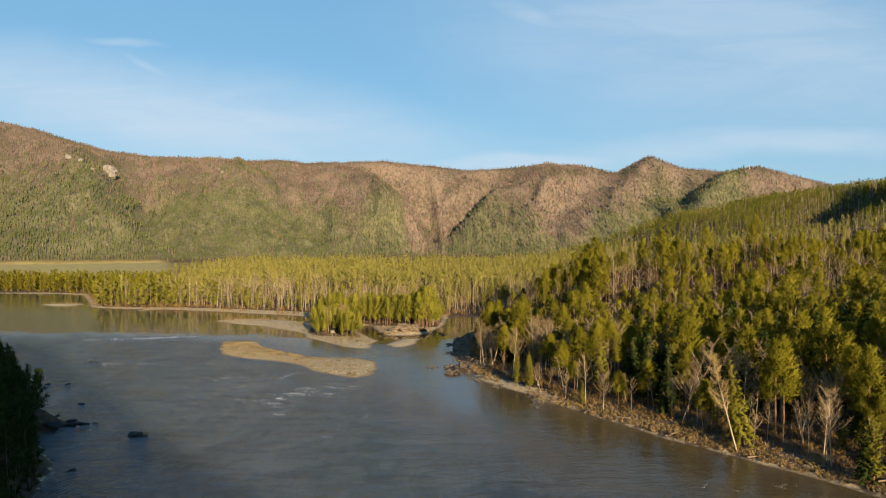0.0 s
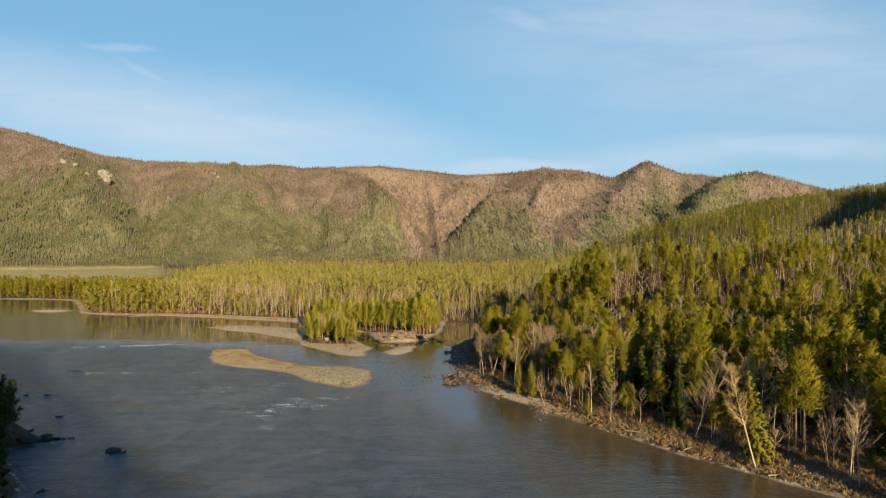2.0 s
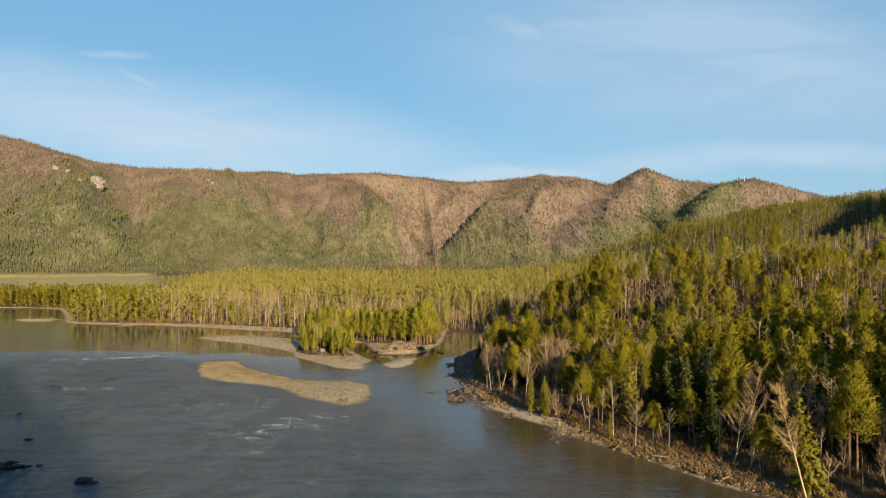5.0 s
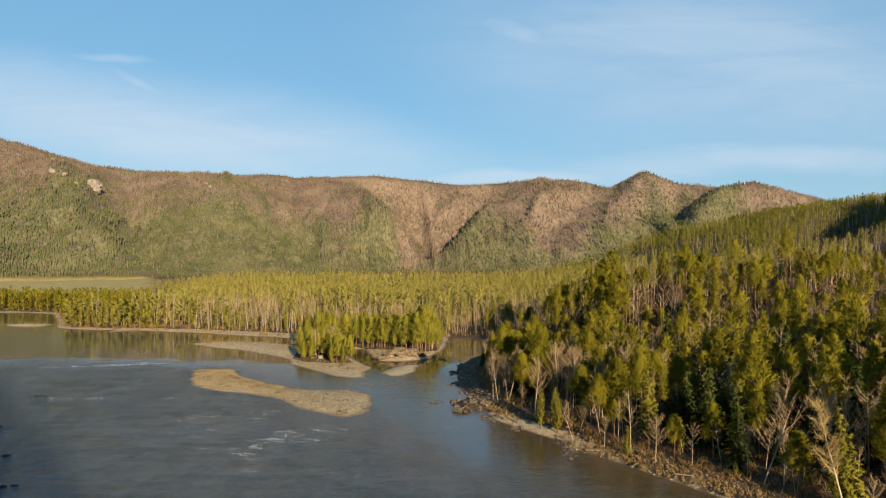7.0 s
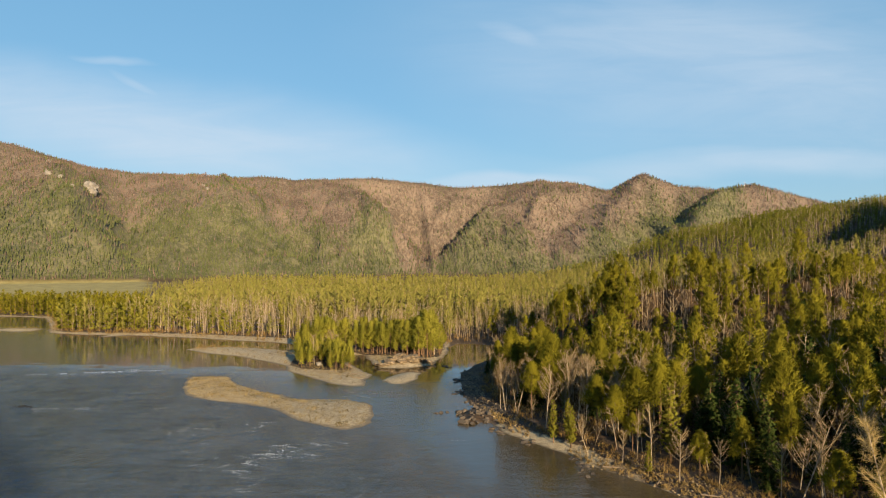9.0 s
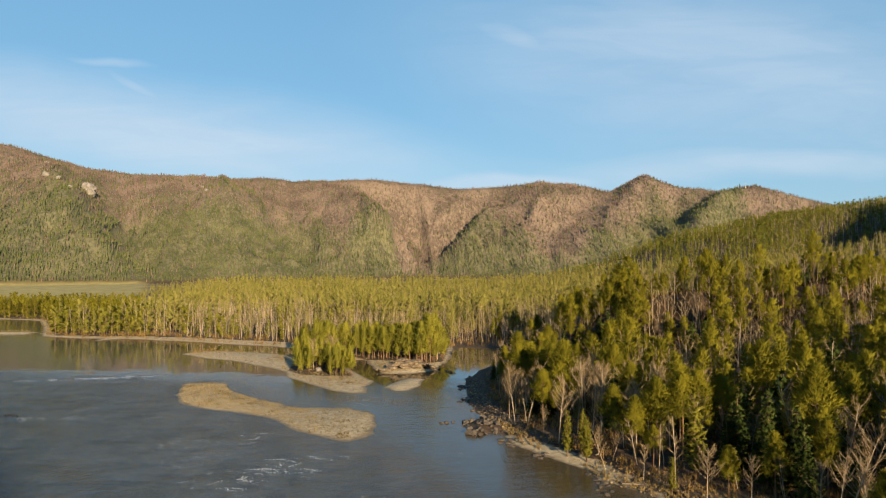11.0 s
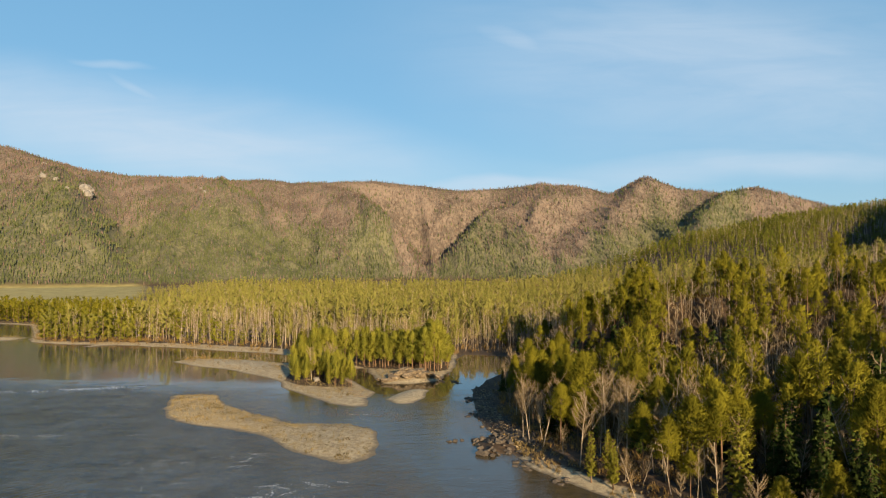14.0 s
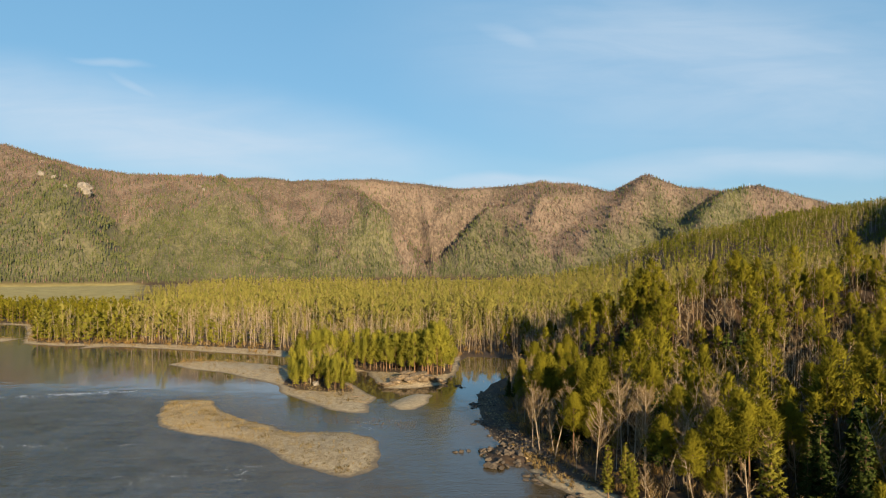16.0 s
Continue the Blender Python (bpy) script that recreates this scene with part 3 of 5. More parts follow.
def build_water():
    xs, ys = axis([(-1800, -300, 300), (-300, 300, 100), (300, 600, 300)]), axis([(-600, 0, 300), (0, 800, 100)])
    gx, gy = np.meshgrid(xs, ys)
    w = len(xs)
    i = (np.arange(len(ys) - 1)[:, None] * w + np.arange(w - 1)[None]).ravel()
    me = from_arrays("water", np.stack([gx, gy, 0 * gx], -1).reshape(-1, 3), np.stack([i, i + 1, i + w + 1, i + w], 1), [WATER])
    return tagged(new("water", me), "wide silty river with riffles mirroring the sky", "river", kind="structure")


build_ground()
build_water()


# ---- trees: shapes ----
def tube(points, radii, sides):
    """Vertices and triangles of a tapered tube along points."""
    p, r = np.asarray(points, float), np.asarray(radii, float)
    ang = np.arange(sides) * 2 * np.pi / sides
    d = np.gradient(p, axis=0)
    d /= np.linalg.norm(d, axis=1, keepdims=True)
    side = np.cross(d, np.where(np.abs(d[:, 2:3]) > 0.9, [[1.0, 0, 0]], [[0, 0, 1.0]]))
    side /= np.linalg.norm(side, axis=1, keepdims=True)
    up = np.cross(side, d)
    v = p[:, None] + r[:, None, None] * (np.cos(ang)[None, :, None] * side[:, None] + np.sin(ang)[None, :, None] * up[:, None])
    f = []
    for i in range(len(p) - 1):
        for j in range(sides):
            a, b = i * sides + j, i * sides + (j + 1) % sides
            f += [(a, b, b + sides), (a, b + sides, a + sides)]
    return v.reshape(-1, 3), np.array(f, int)


def joined(pieces):
    vs, fs, n = [], [], 0
    for v, f in pieces:
        vs.append(v), fs.append(f + n)
        n += len(v)
    return np.concatenate(vs), np.concatenate(fs)


def softened(v, out):
    """Blades of three vertices each: their normals follow the rounded mass of the crown, and their faces turn with them."""
    tri = v.reshape(-1, 3, 3)
    out = out + (0, 0, 0.12)
    out = out / np.maximum(np.linalg.norm(out, axis=1, keepdims=True), 1e-6)
    turned = (np.cross(tri[:, 1] - tri[:, 0], tri[:, 2] - tri[:, 0]) * out).sum(1) < 0
    tri[turned] = tri[turned][:, [1, 0, 2]]
    return np.column_stack([tri.reshape(-1, 3), np.repeat(out, 3, 0)])


def tufts(rng, centres, sizes, blades, droop=0.15, wide=0.72, lean=None, soft=True):
    """Small sprays of pointed blades round each centre."""
    n = len(centres)
    c, s = np.repeat(centres, blades, 0), np.repeat(sizes, blades)[:, None]
    way = rng.normal(size=(n * blades, 3)) * (1, 1, 0.75)
    if lean is not None:
        way += np.repeat(lean, blades, 0)
    way[:, 2] -= droop
    way /= np.linalg.norm(way, axis=1, keepdims=True)
    face = rng.normal(size=way.shape) * 0.4
    if lean is not None:
        face += np.repeat(lean, blades, 0) * 1.5 + (0, 0, 0.35)
    across = np.cross(way, face)
    across /= np.linalg.norm(across, axis=1, keepdims=True)
    v = np.stack([c - way * s * 0.25 + across * s * wide * 0.5, c - way * s * 0.25 - across * s * wide * 0.5, c + way * s], 1)
    v = v.reshape(-1, 3)
    if soft and lean is not None:
        v = softened(v, np.repeat(lean, blades, 0) * (1.3, 1.3, 0.5) + way * 0.35)
    return v, np.arange(n * blades * 3).reshape(-1, 3)


def shell(rng, centres, radii, count, size, flat=0.62, feather=False):
    """Needles in overlapping masses: feathery sprays that point out and up, or, far off, broad blades."""
    d = rng.normal(size=(len(centres), count, 3)) + (0, 0, 0.25)
    d /= np.linalg.norm(d, axis=2, keepdims=True)
    c = (centres[:, None] + d * (1, 1, flat) * (radii[:, None, None] * rng.uniform(0.25 if feather else 0.55, 1.12, (len(centres), count, 1)))).reshape(-1, 3)
    d = d.reshape(-1, 3)
    round_trunk = np.column_stack([c[:, :2] - centres[:, :2].mean(0), np.zeros(len(c))])
    round_trunk /= np.maximum(np.linalg.norm(round_trunk, axis=1, keepdims=True), 0.3)
    way = rng.normal(size=d.shape)
    if feather:
        way = way * 0.38 + d * 0.45 + round_trunk * 0.5 + (0, 0, 0.75)
    else:
        way += d * (0.25 - (way * d).sum(1, keepdims=True) * 0.9) + (0, 0, 0.3)
    way /= np.linalg.norm(way, axis=1, keepdims=True)
    across = np.cross(way, d + round_trunk * 0.5 + rng.normal(0, 0.3, d.shape))
    across /= np.linalg.norm(across, axis=1, keepdims=True)
    s = size * rng.uniform(0.7, 1.3, (len(d), 1))
    half, tail, tip = (0.19, 0.5, 0.95) if feather else (0.36, 0.45, 0.75)
    v = np.stack([c - way * s * tail + across * s * half, c - way * s * tail - across * s * half, c + way * s * tip], 1)
    out = d * (0.35, 0.35, 0.22) + round_trunk * 0.85 + rng.normal(0, 0.14, d.shape)
    return softened(v.reshape(-1, 3), out), np.arange(len(d) * 3).reshape(-1, 3)


def clump_pine(seed, height, crown_from, width, clumps, count, size, sides=6, top=3.0, stout=1.0):
    """Trunk and crown of a pine whose needles sit in rounded clumps at the ends of its branches."""
    rng = np.random.default_rng(seed)
    rings = 7 if sides > 4 else 3
    hs = np.linspace(0, height, rings)
    sway = np.cumsum(rng.normal(0, 0.010 * height / 6, (rings, 2)), 0)
    line = np.column_stack([sway - sway[0], hs])
    line[0, 2] = -0.6
    thick = (0.0105 * height + 0.04) * stout
    trunk = [tube(line, np.linspace(thick * 1.15, 0.03, rings), sides)]
    centres, radii, turn = [], [], rng.random() * 6.28
    for i in range(clumps):
        k = (i + 0.2 + 0.6 * rng.random()) / clumps
        h = height * (crown_from + (1 - crown_from) * k)
        reach = width * (0.62 + 0.38 * math.sin(math.pi * min(1.0, k + 0.22))) * (1 - k ** top) * rng.uniform(0.45, 0.95)
        turn += 2.4 + rng.normal(0, 0.35)
        at = np.array([np.interp(h, hs, line[:, 0]), np.interp(h, hs, line[:, 1]), h - 0.25 * reach])
        end = at + reach * np.array([math.cos(turn), math.sin(turn), 0.35 + 0.1 * rng.normal()])
        if sides > 4 and reach > 0.5:
            trunk.append(tube([at, end], [0.055, 0.02], 3))
        centres.append(end), radii.append(width * (0.54 - 0.16 * k) * rng.uniform(0.7, 1.25))
    centres.append(line[-1] - (0, 0, 0.35)), radii.append(width * 0.26)
    return joined(trunk), shell(rng, np.array(centres), np.array(radii), count, size, 0.75, True)


def plume_pine(seed, height, crown_from, width, lobes, count, size):
    """A pine seen from far off: a thin trunk and one deep, uneven crown of overlapping lobes."""
    rng = np.random.default_rng(seed)
    k = (np.arange(lobes) + 0.35) / lobes
    h = height * (crown_from + (1 - crown_from) * k)
    a = rng.random(lobes) * 6.28
    off = width * 0.38 * (1 - k ** 2)
    centres = np.column_stack([off * np.cos(a), off * np.sin(a), h])
    radii = width * (0.72 + 0.28 * np.sin(np.pi * np.minimum(1, k + 0.3))) * (1.05 - 0.72 * k ** 1.8) * rng.uniform(0.85, 1.15, lobes)
    trunk = tube([(0, 0, -0.6), (0.1, 0, height * 0.5), (0, 0, height * 0.92)], [0.19, 0.14, 0.05], 3)
    return trunk, shell(rng, centres, radii, count, size, max(0.8, 0.62 * height * (1 - crown_from) / lobes / width), True)


def pine_shape(seed, height, crown_from, width, levels, per, blades, tuft, sides=6, form="pine"):
    """Trunk and crown of a conifer as two sets of triangles."""
    rng = np.random.default_rng(seed)
    rings = 7 if sides > 3 else 3
    hs = np.linspace(0, height, rings)
    sway = np.cumsum(rng.normal(0, 0.010 * height / 6, (rings, 2)), 0)
    line = np.column_stack([sway - sway[0], hs])
    line[0, 2] = -0.6
    thick = 0.011 * height + 0.04
    trunk = [tube(line, np.linspace(thick * 1.15, 0.03, rings), sides)]
    centres, sizes, leans = [], [], []
    for i in range(levels):
        k = (i + rng.random() * 0.8) / levels
        h = height * (crown_from + (1 - crown_from) * k)
        if form == "pine":
            reach = width * (0.55 + 0.45 * math.sin(math.pi * min(1, k * 1.15 + 0.18))) * (1 - k ** 2.2) + 0.25
        elif form == "column":
            reach = width * (0.5 + 0.5 * math.sin(math.pi * (0.15 + 0.8 * k))) * (1.0 - 0.55 * k)
        else:
            reach = width * (1.02 - k) + 0.15
        turn = rng.random() * 6.28
        for j in range(per):
            a = turn + (j + rng.random() * 0.5) * 6.28 / per
            r = reach * rng.uniform(0.7, 1.12)
            at = np.array([np.interp(h, hs, line[:, 0]), np.interp(h, hs, line[:, 1]), h])
            tilt = 0.28 if form == "pine" else 0.5 if form == "column" else -0.28
            end = at + r * np.array([math.cos(a), math.sin(a), tilt + 0.12 * rng.normal()])
            if sides > 4:
                trunk.append(tube([at, end], [0.05, 0.015], 3))
            count = max(1, round(r / (tuft * 0.75)))
            for c in range(count):
                centres.append(at + (end - at) * (c + 0.9) / count + rng.normal(0, 0.16 * tuft + 0.05, 3))
                sizes.append(tuft * rng.uniform(0.75, 1.25) * (0.75 + 0.25 * (1 - k)))
                leans.append([0.6 * math.cos(a), 0.6 * math.sin(a), 0.25 if form != "spruce" else -0.15])
    centres.append(line[-1] - (0, 0, 0.2)), sizes.append(tuft * 0.8), leans.append([0, 0, 1.4])
    crown = tufts(rng, np.array(centres), np.array(sizes), blades, lean=np.array(leans))
    return joined(trunk), crown


def bare_shape(seed, height, limbs, twigs, spread, sides=5, lean=0.05, wide=0.026):
    """Trunk with limbs, and a haze of twigs, of a leafless broadleaf."""
    rng = np.random.default_rng(seed)
    rings = 7 if sides > 3 else 4
    hs = np.linspace(0, 1, rings)
    way = rng.normal(0, lean, 2)
    line = np.column_stack([height * way[0] * hs + 0.15 * np.cumsum(rng.normal(0, 0.3, rings)), height * way[1] * hs + 0.15 * np.cumsum(rng.normal(0, 0.3, rings)), height * 0.94 * hs])
    line -= line[0]
    line[0, 2] = -0.5
    thick = 0.0062 * height + 0.02
    trunk, tips = [tube(line, np.linspace(thick * 1.2, 0.035, rings), sides)], []
    for i in range(limbs):
        k = 0.38 + 0.58 * (i + rng.random()) / limbs
        at = np.array([np.interp(k, hs, line[:, n]) for n in range(3)])
        a, r = rng.random() * 6.28, height * spread * (1.22 - k) * rng.uniform(0.6, 1.3) + 0.4
        out = np.array([math.cos(a), math.sin(a), 0])
        rise = rng.uniform(0.7, 1.35)
        mid, end = at + out * r * 0.55 + (0, 0, r * 0.5 * rise), at + out * r * 1.0 + (0, 0, r * 1.2 * rise)
        trunk.append(tube([at, mid, end], [thick * 0.42 * (1.2 - k), thick * 0.26, 0.02], 3))
        for j in range(twigs):
            f = rng.random()
            base = at + (mid - at) * f * 2 if f < 0.5 else mid + (end - mid) * (f * 2 - 1)
            tips.append((base, (out + rng.normal(0, 0.9, 3)) * 0.6 + (0, 0, 0.7), rng.uniform(0.35, 1.0) * (0.7 + 0.04 * height)))
    b, w, s = np.array([t[0] for t in tips]), np.array([t[1] for t in tips]), np.array([t[2] for t in tips])
    w = w / np.linalg.norm(w, axis=1, keepdims=True) * s[:, None]
    across = np.cross(w, rng.normal(size=w.shape))
    across = across / np.linalg.norm(across, axis=1, keepdims=True) * wide
    v = np.stack([b + across, b - across, b + w], 1).reshape(-1, 3)
    return joined(trunk), (v, np.arange(len(v)).reshape(-1, 3))


def scatter(name, shapes, mats, spots, sizes, rng, label, category, squash=None):
    """One mesh of many small trees: each spot takes one of the shapes (trunk, crown), turned and scaled."""
    vs, fs, slots, n = [], [], [], 0
    pick = rng.integers(0, len(shapes), len(spots))
    for i, shape in enumerate(shapes):
        at, s = spots[pick == i], sizes[pick == i]
        if not len(at):
            continue
        a = rng.random(len(at)) * 6.283
        lean = rng.normal(0, 0.03, (len(at), 2))
        for slot, (v, f) in enumerate(shape):
            x = v[None, :, 0] * np.cos(a)[:, None] - v[None, :, 1] * np.sin(a)[:, None]
            y = v[None, :, 0] * np.sin(a)[:, None] + v[None, :, 1] * np.cos(a)[:, None]
            z = np.broadcast_to(v[None, :, 2], x.shape)
            p = np.stack([x + lean[:, :1] * z, y + lean[:, 1:] * z, z], -1) * s[:, None, None] + at[:, None]
            turned = np.zeros((p.shape[0] * p.shape[1], 3))
            if v.shape[1] == 6:
                turned = np.stack([v[None, :, 3] * np.cos(a)[:, None] - v[None, :, 4] * np.sin(a)[:, None], v[None, :, 3] * np.sin(a)[:, None] + v[None, :, 4] * np.cos(a)[:, None],
                                   np.broadcast_to(v[None, :, 5], x.shape)], -1).reshape(-1, 3)
            vs.append(np.column_stack([p.reshape(-1, 3), turned]))
            fs.append((f[None] + (np.arange(len(at)) * len(v))[:, None, None]).reshape(-1, 3) + n)
            slots.append(np.full(len(at) * len(f), slot))
            n += len(at) * len(v)
    me = from_arrays(name, np.concatenate(vs), np.concatenate(fs), mats, np.concatenate(slots))
    return tagged(new(name, me), label, category, kind="stuff")


def spread_spots(rng, x0, x1, y0, y1, gap):
    """Jittered grid of places in plan."""
    xs, ys = np.meshgrid(np.arange(x0, x1, gap), np.arange(y0, y1, gap))
    x = (xs + (np.arange(xs.shape[0]) % 2)[:, None] * gap / 2 + rng.uniform(-0.42, 0.42, xs.shape) * gap).ravel()
    y = (ys + rng.uniform(-0.42, 0.42, xs.shape) * gap).ravel()
    return x, y


def part(name, mesh, parent, label=""):
    ob = new(name, mesh)
    ob.parent = parent
    return tagged(ob, label)


def tree_thing(name, shape, trunk_mat, crown_mat, label, crown_name="crown"):
    root = tagged(new(name), label, "tree")
    part("trunk", from_arrays("trunk", *shape[0], [trunk_mat]), root)
    part(crown_name, from_arrays(crown_name, *shape[1], [crown_mat]), root)
    return root


def planted(kinds, x, y, z, sizes, rng, group):
    """Single trees: the first of each shape is placed, the rest are copies."""
    used = set()
    pick = rng.integers(0, len(kinds), len(x))
    for i, px, py, pz, s in zip(pick, x, y, z, sizes):
        m = pose(px, py, pz, 0, 0, rng.uniform(0, 360)) @ Matrix.Scale(float(s), 4)
        if i not in used:
            used.add(i)
            kinds[i].matrix_basis = m
            tagged(kinds[i], group=group)
        else:
            ob = copy_thing(kinds[i], pose(0, 0, 0))
            ob.matrix_basis = m


# ---- woods ----
# trees that stand out along the near bank: kind, place in plan, height
BANK_TREES = [("birch", 49, 154, 15.2), ("pine", 64, 143, 18.0), ("pine", 67, 146, 18.2), ("birch", 58, 139, 7.0), ("birch", 61, 140, 8.2),
              ("birch", 77, 147, 11), ("larch", 25, 171, 6.2), ("birch", 36, 170, 9.5), ("larch", 37, 178, 15), ("larch", 18, 193, 8.8), ("birch", 26, 193, 7.3)]
BANK_TREES += [("birch", 29, 182, 6.7), ("spruce", 47, 172, 16.5), ("larch", 18, 199, 9.2), ("larch", 22, 201, 8.3), ("spruce", 31, 212, 14.2), ("spruce", 39, 217, 11),
               ("pine", 34, 190, 15.3), ("pine", 39, 190, 16.2), ("spruce", 54, 183, 10), ("birch", 11, 228, 15), ("birch", 13, 222, 15.1), ("pine", 14, 245, 19)]
BANK_TREES += [("birch", 18, 207, 14.6), ("birch", 24, 189, 7.6), ("larch", 36, 193, 7), ("birch", 40, 183, 6.5), ("birch", 49, 184, 10), ("spruce", 68, 119, 10.5),
               ("birch", 66, 126, 14.5), ("larch", 67, 117, 11), ("larch", 20, 194, 7.5), ("birch", 10, 232, 13), ("birch", 12, 236, 12), ("pine", 17, 252, 17)]
# the clump of tall pines beside the rocky mound
BANK_TREES += [("young", -14, 336, 16.5), ("young", -10.5, 338, 18.5), ("young", -9, 342, 18), ("young", -12, 342, 19), ("young", -9, 347, 18.5), ("young", -16, 341, 16), ("young", -13, 347, 18), ("young", -8, 352, 17)]


def on_ground(x, y):
    return float(land(np.array([float(x)]), np.array([float(y)]))[0][0])


def build_near_woods(rng):
    pines = [tree_thing("pine_tree", clump_pine(20 + i, 18, 0.40 + 0.06 * (i % 3), 3.2 + 0.4 * (i % 3), 34, 165, 0.48, top=4.0), PINE_BARK, PINE,
                        "tall pine with yellow-green crown and bare lower trunk") for i in range(6)]
    firs = [tree_thing("spruce_tree", pine_shape(40 + i, 15, 0.10, 3.1, 20, 6, 8, 0.62, form="spruce"), PINE_BARK, SPRUCE,
                       "dark green spruce with layered drooping branches") for i in range(2)]
    larches = [tree_thing("larch_tree", pine_shape(50 + i, 13, 0.14, 1.7 + 0.2 * i, 19, 5, 8, 0.56, form="column"), PINE_BARK, LARCH,
                          "slender young larch in fresh yellow-green needles") for i in range(3)]
    young = [tree_thing("young_pine", clump_pine(70 + i, 12, 0.28 + 0.05 * i, 2.1 + 0.25 * i, 22, 74, 0.52, top=3.2, stout=0.6), PINE_BARK, YOUNG_PINE,
                        "young slim-trunked pine with soft rounded olive-green crown") for i in range(4)]
    birches = [tree_thing("birch_tree", bare_shape(60 + i, 15, 20 + i, 40, 0.21 + 0.02 * i, lean=0.04 + 0.03 * i), BIRCH_BARK, TWIGS,
                          "leafless birch with pale trunk and fan of twigs", "branch_spray") for i in range(5)]
    gold = [tree_thing("birch_tree", bare_shape(78, 21, 26, 70, 0.09, lean=0.02), BIRCH_BARK, GOLD_LEAF, "tall pale leafless birch leaning over the bank", "branch_spray")]
    tall = {"pine": (pines, 18, "pines on the bank"), "spruce": (firs, 15, "spruces on the bank"), "larch": (larches, 13, "larches on the bank"),
            "birch": (birches, 15, "birches on the bank"), "young": (young, 12, "young pines on the spit")}
    gold[0].matrix_basis = pose(54.3, 137.6, on_ground(54.3, 137.6) - 0.1, 4, -15, 0)
    tagged(gold[0], group="birches on the bank")
    cone = tree_thing("larch_tree", pine_shape(58, 17, 0.10, 2.6, 24, 6, 8, 0.6, form="spruce"), PINE_BARK, LARCH, "conical yellow-green larch behind the leaning birch")
    cone.matrix_basis = pose(56.2, 139.6, on_ground(56.2, 139.6) - 0.1, 3, -10, 0)
    tagged(cone, group="larches on the bank")
    # slender birches leaning out over the water
    edge_y, edge_x = [115, 126, 136, 146, 159, 176, 184, 192, 198, 206], [67, 60, 53, 46, 38, 28, 22, 20, 16, 12]
    slim = [tree_thing("birch_tree", bare_shape(66 + i, 13, 12, 24, 0.10, lean=0.02), BIRCH_BARK, TWIGS, "slender pale birch leaning out over the bank", "branch_spray") for i in range(3)]
    for i, py in enumerate(np.arange(118, 200, 5.0)):
        py = float(py + rng.uniform(-1.5, 1.5))
        px = float(np.interp(py, edge_y, edge_x)) + rng.uniform(5.5, 15)
        m = pose(px, py, on_ground(px, py) - 0.1, rng.uniform(-4, 10), rng.uniform(-15, 3), 0) @ Matrix.Rotation(rng.uniform(0, 6.28), 4, "Z") @ Matrix.Scale(rng.uniform(0.5, 1.1), 4)
        if i < 3:
            slim[i].matrix_basis = m
            tagged(slim[i], group="birches on the bank")
        else:
            copy_thing(slim[i % 3], pose(0, 0, 0)).matrix_basis = m
    x, y = spread_spots(rng, -66, 170, 92, 365, 4.6)
    z, sand, _, _, main, _, _ = land(x, y)
    grove = np.maximum(inside_depth(x, y, SPIT_GROVE), inside_depth(x, y, MOUND_GROVE))
    bx, by = np.array([t[1] for t in BANK_TREES], float), np.array([t[2] for t in BANK_TREES], float)
    clear = np.hypot(x[:, None] - bx, y[:, None] - by).min(1) > 3.2
    near = (x > 3) & (x < 0.64 * y + 22) & (main > np.where(y > 226, 9, 6.0)) & (main < 33) & (y < 312) & clear
    gx, gy = spread_spots(rng, -66, 3, 300, 365, 2.5)
    keep, grown = ~((x < 3) & (y < 365)), np.maximum(inside_depth(gx, gy, SPIT_GROVE), inside_depth(gx, gy, MOUND_GROVE)) > -1
    x, y = np.concatenate([x[keep], gx[grown]]), np.concatenate([y[keep], gy[grown]])
    z, sand, _, _, main, _, _ = land(x, y)
    grove, near = np.maximum(inside_depth(x, y, SPIT_GROVE), inside_depth(x, y, MOUND_GROVE)), np.concatenate([near[keep], np.zeros(grown.sum(), bool)])
    open_view = (np.hypot(x + 61.8, y - 331.5) > 2.6) & (np.hypot(x + 51.1, y - 315.4) > 2.6) & ~((np.abs(x + 60.5) < 2.8) & (y > 320) & (y < 331)) & ~((np.abs(x + 50.3) < 2.8) & (y < 315))
    spit = open_view & (x < 3) & (grove > 0.5) & (main > 1.5) & (y < 365)
    chance = 0.75 * rng.random(len(x)) + 0.12 + 0.5 * soft_noise(x, y, 17, 2)
    chance = chance + 0.5 * np.exp(-(np.hypot(x - 66, y - 196) / 15) ** 2)
    pick = np.where(spit, np.select([chance < 0.06, chance < 0.92], ["birch", "young"], "larch"), np.select([chance < 0.62, chance < 0.82, chance < 0.89], ["birch", "pine", "larch"], "spruce"))
    pick = np.where((np.hypot((x - 72) / 30, (y - 178) / 26) < 1) & ~spit & (rng.random(len(x)) < 0.55), "spruce", pick)
    rows = {k: [] for k in tall}
    for kind, px, py, high in BANK_TREES:
        while inside_depth(np.array([px]), np.array([py]), MAINLAND)[0] < 2.8:
            px, py = px + 0.5, py + 0.3
        rows[kind].append((px, py, on_ground(px, py), high / tall[kind][1]))
    for i in np.flatnonzero(near | spit):
        s = rng.uniform(0.55, 1.10) * ((0.76 if x[i] < -36 and y[i] < 346 else 1.15) if spit[i] else 1.0)
        if main[i] < 13 and not spit[i]:
            s *= 0.72
        elif x[i] < 46 and y[i] > 255 and not spit[i]:
            s *= 0.78
        if pick[i] == "larch" and not spit[i]:
            s *= rng.uniform(0.6, 1.0)
        rows[str(pick[i])].append((x[i], y[i], z[i], s))
    for kind, spots in rows.items():
        kinds, _, group = tall[kind]
        px, py, pz, s = (np.array(v) for v in zip(*spots))
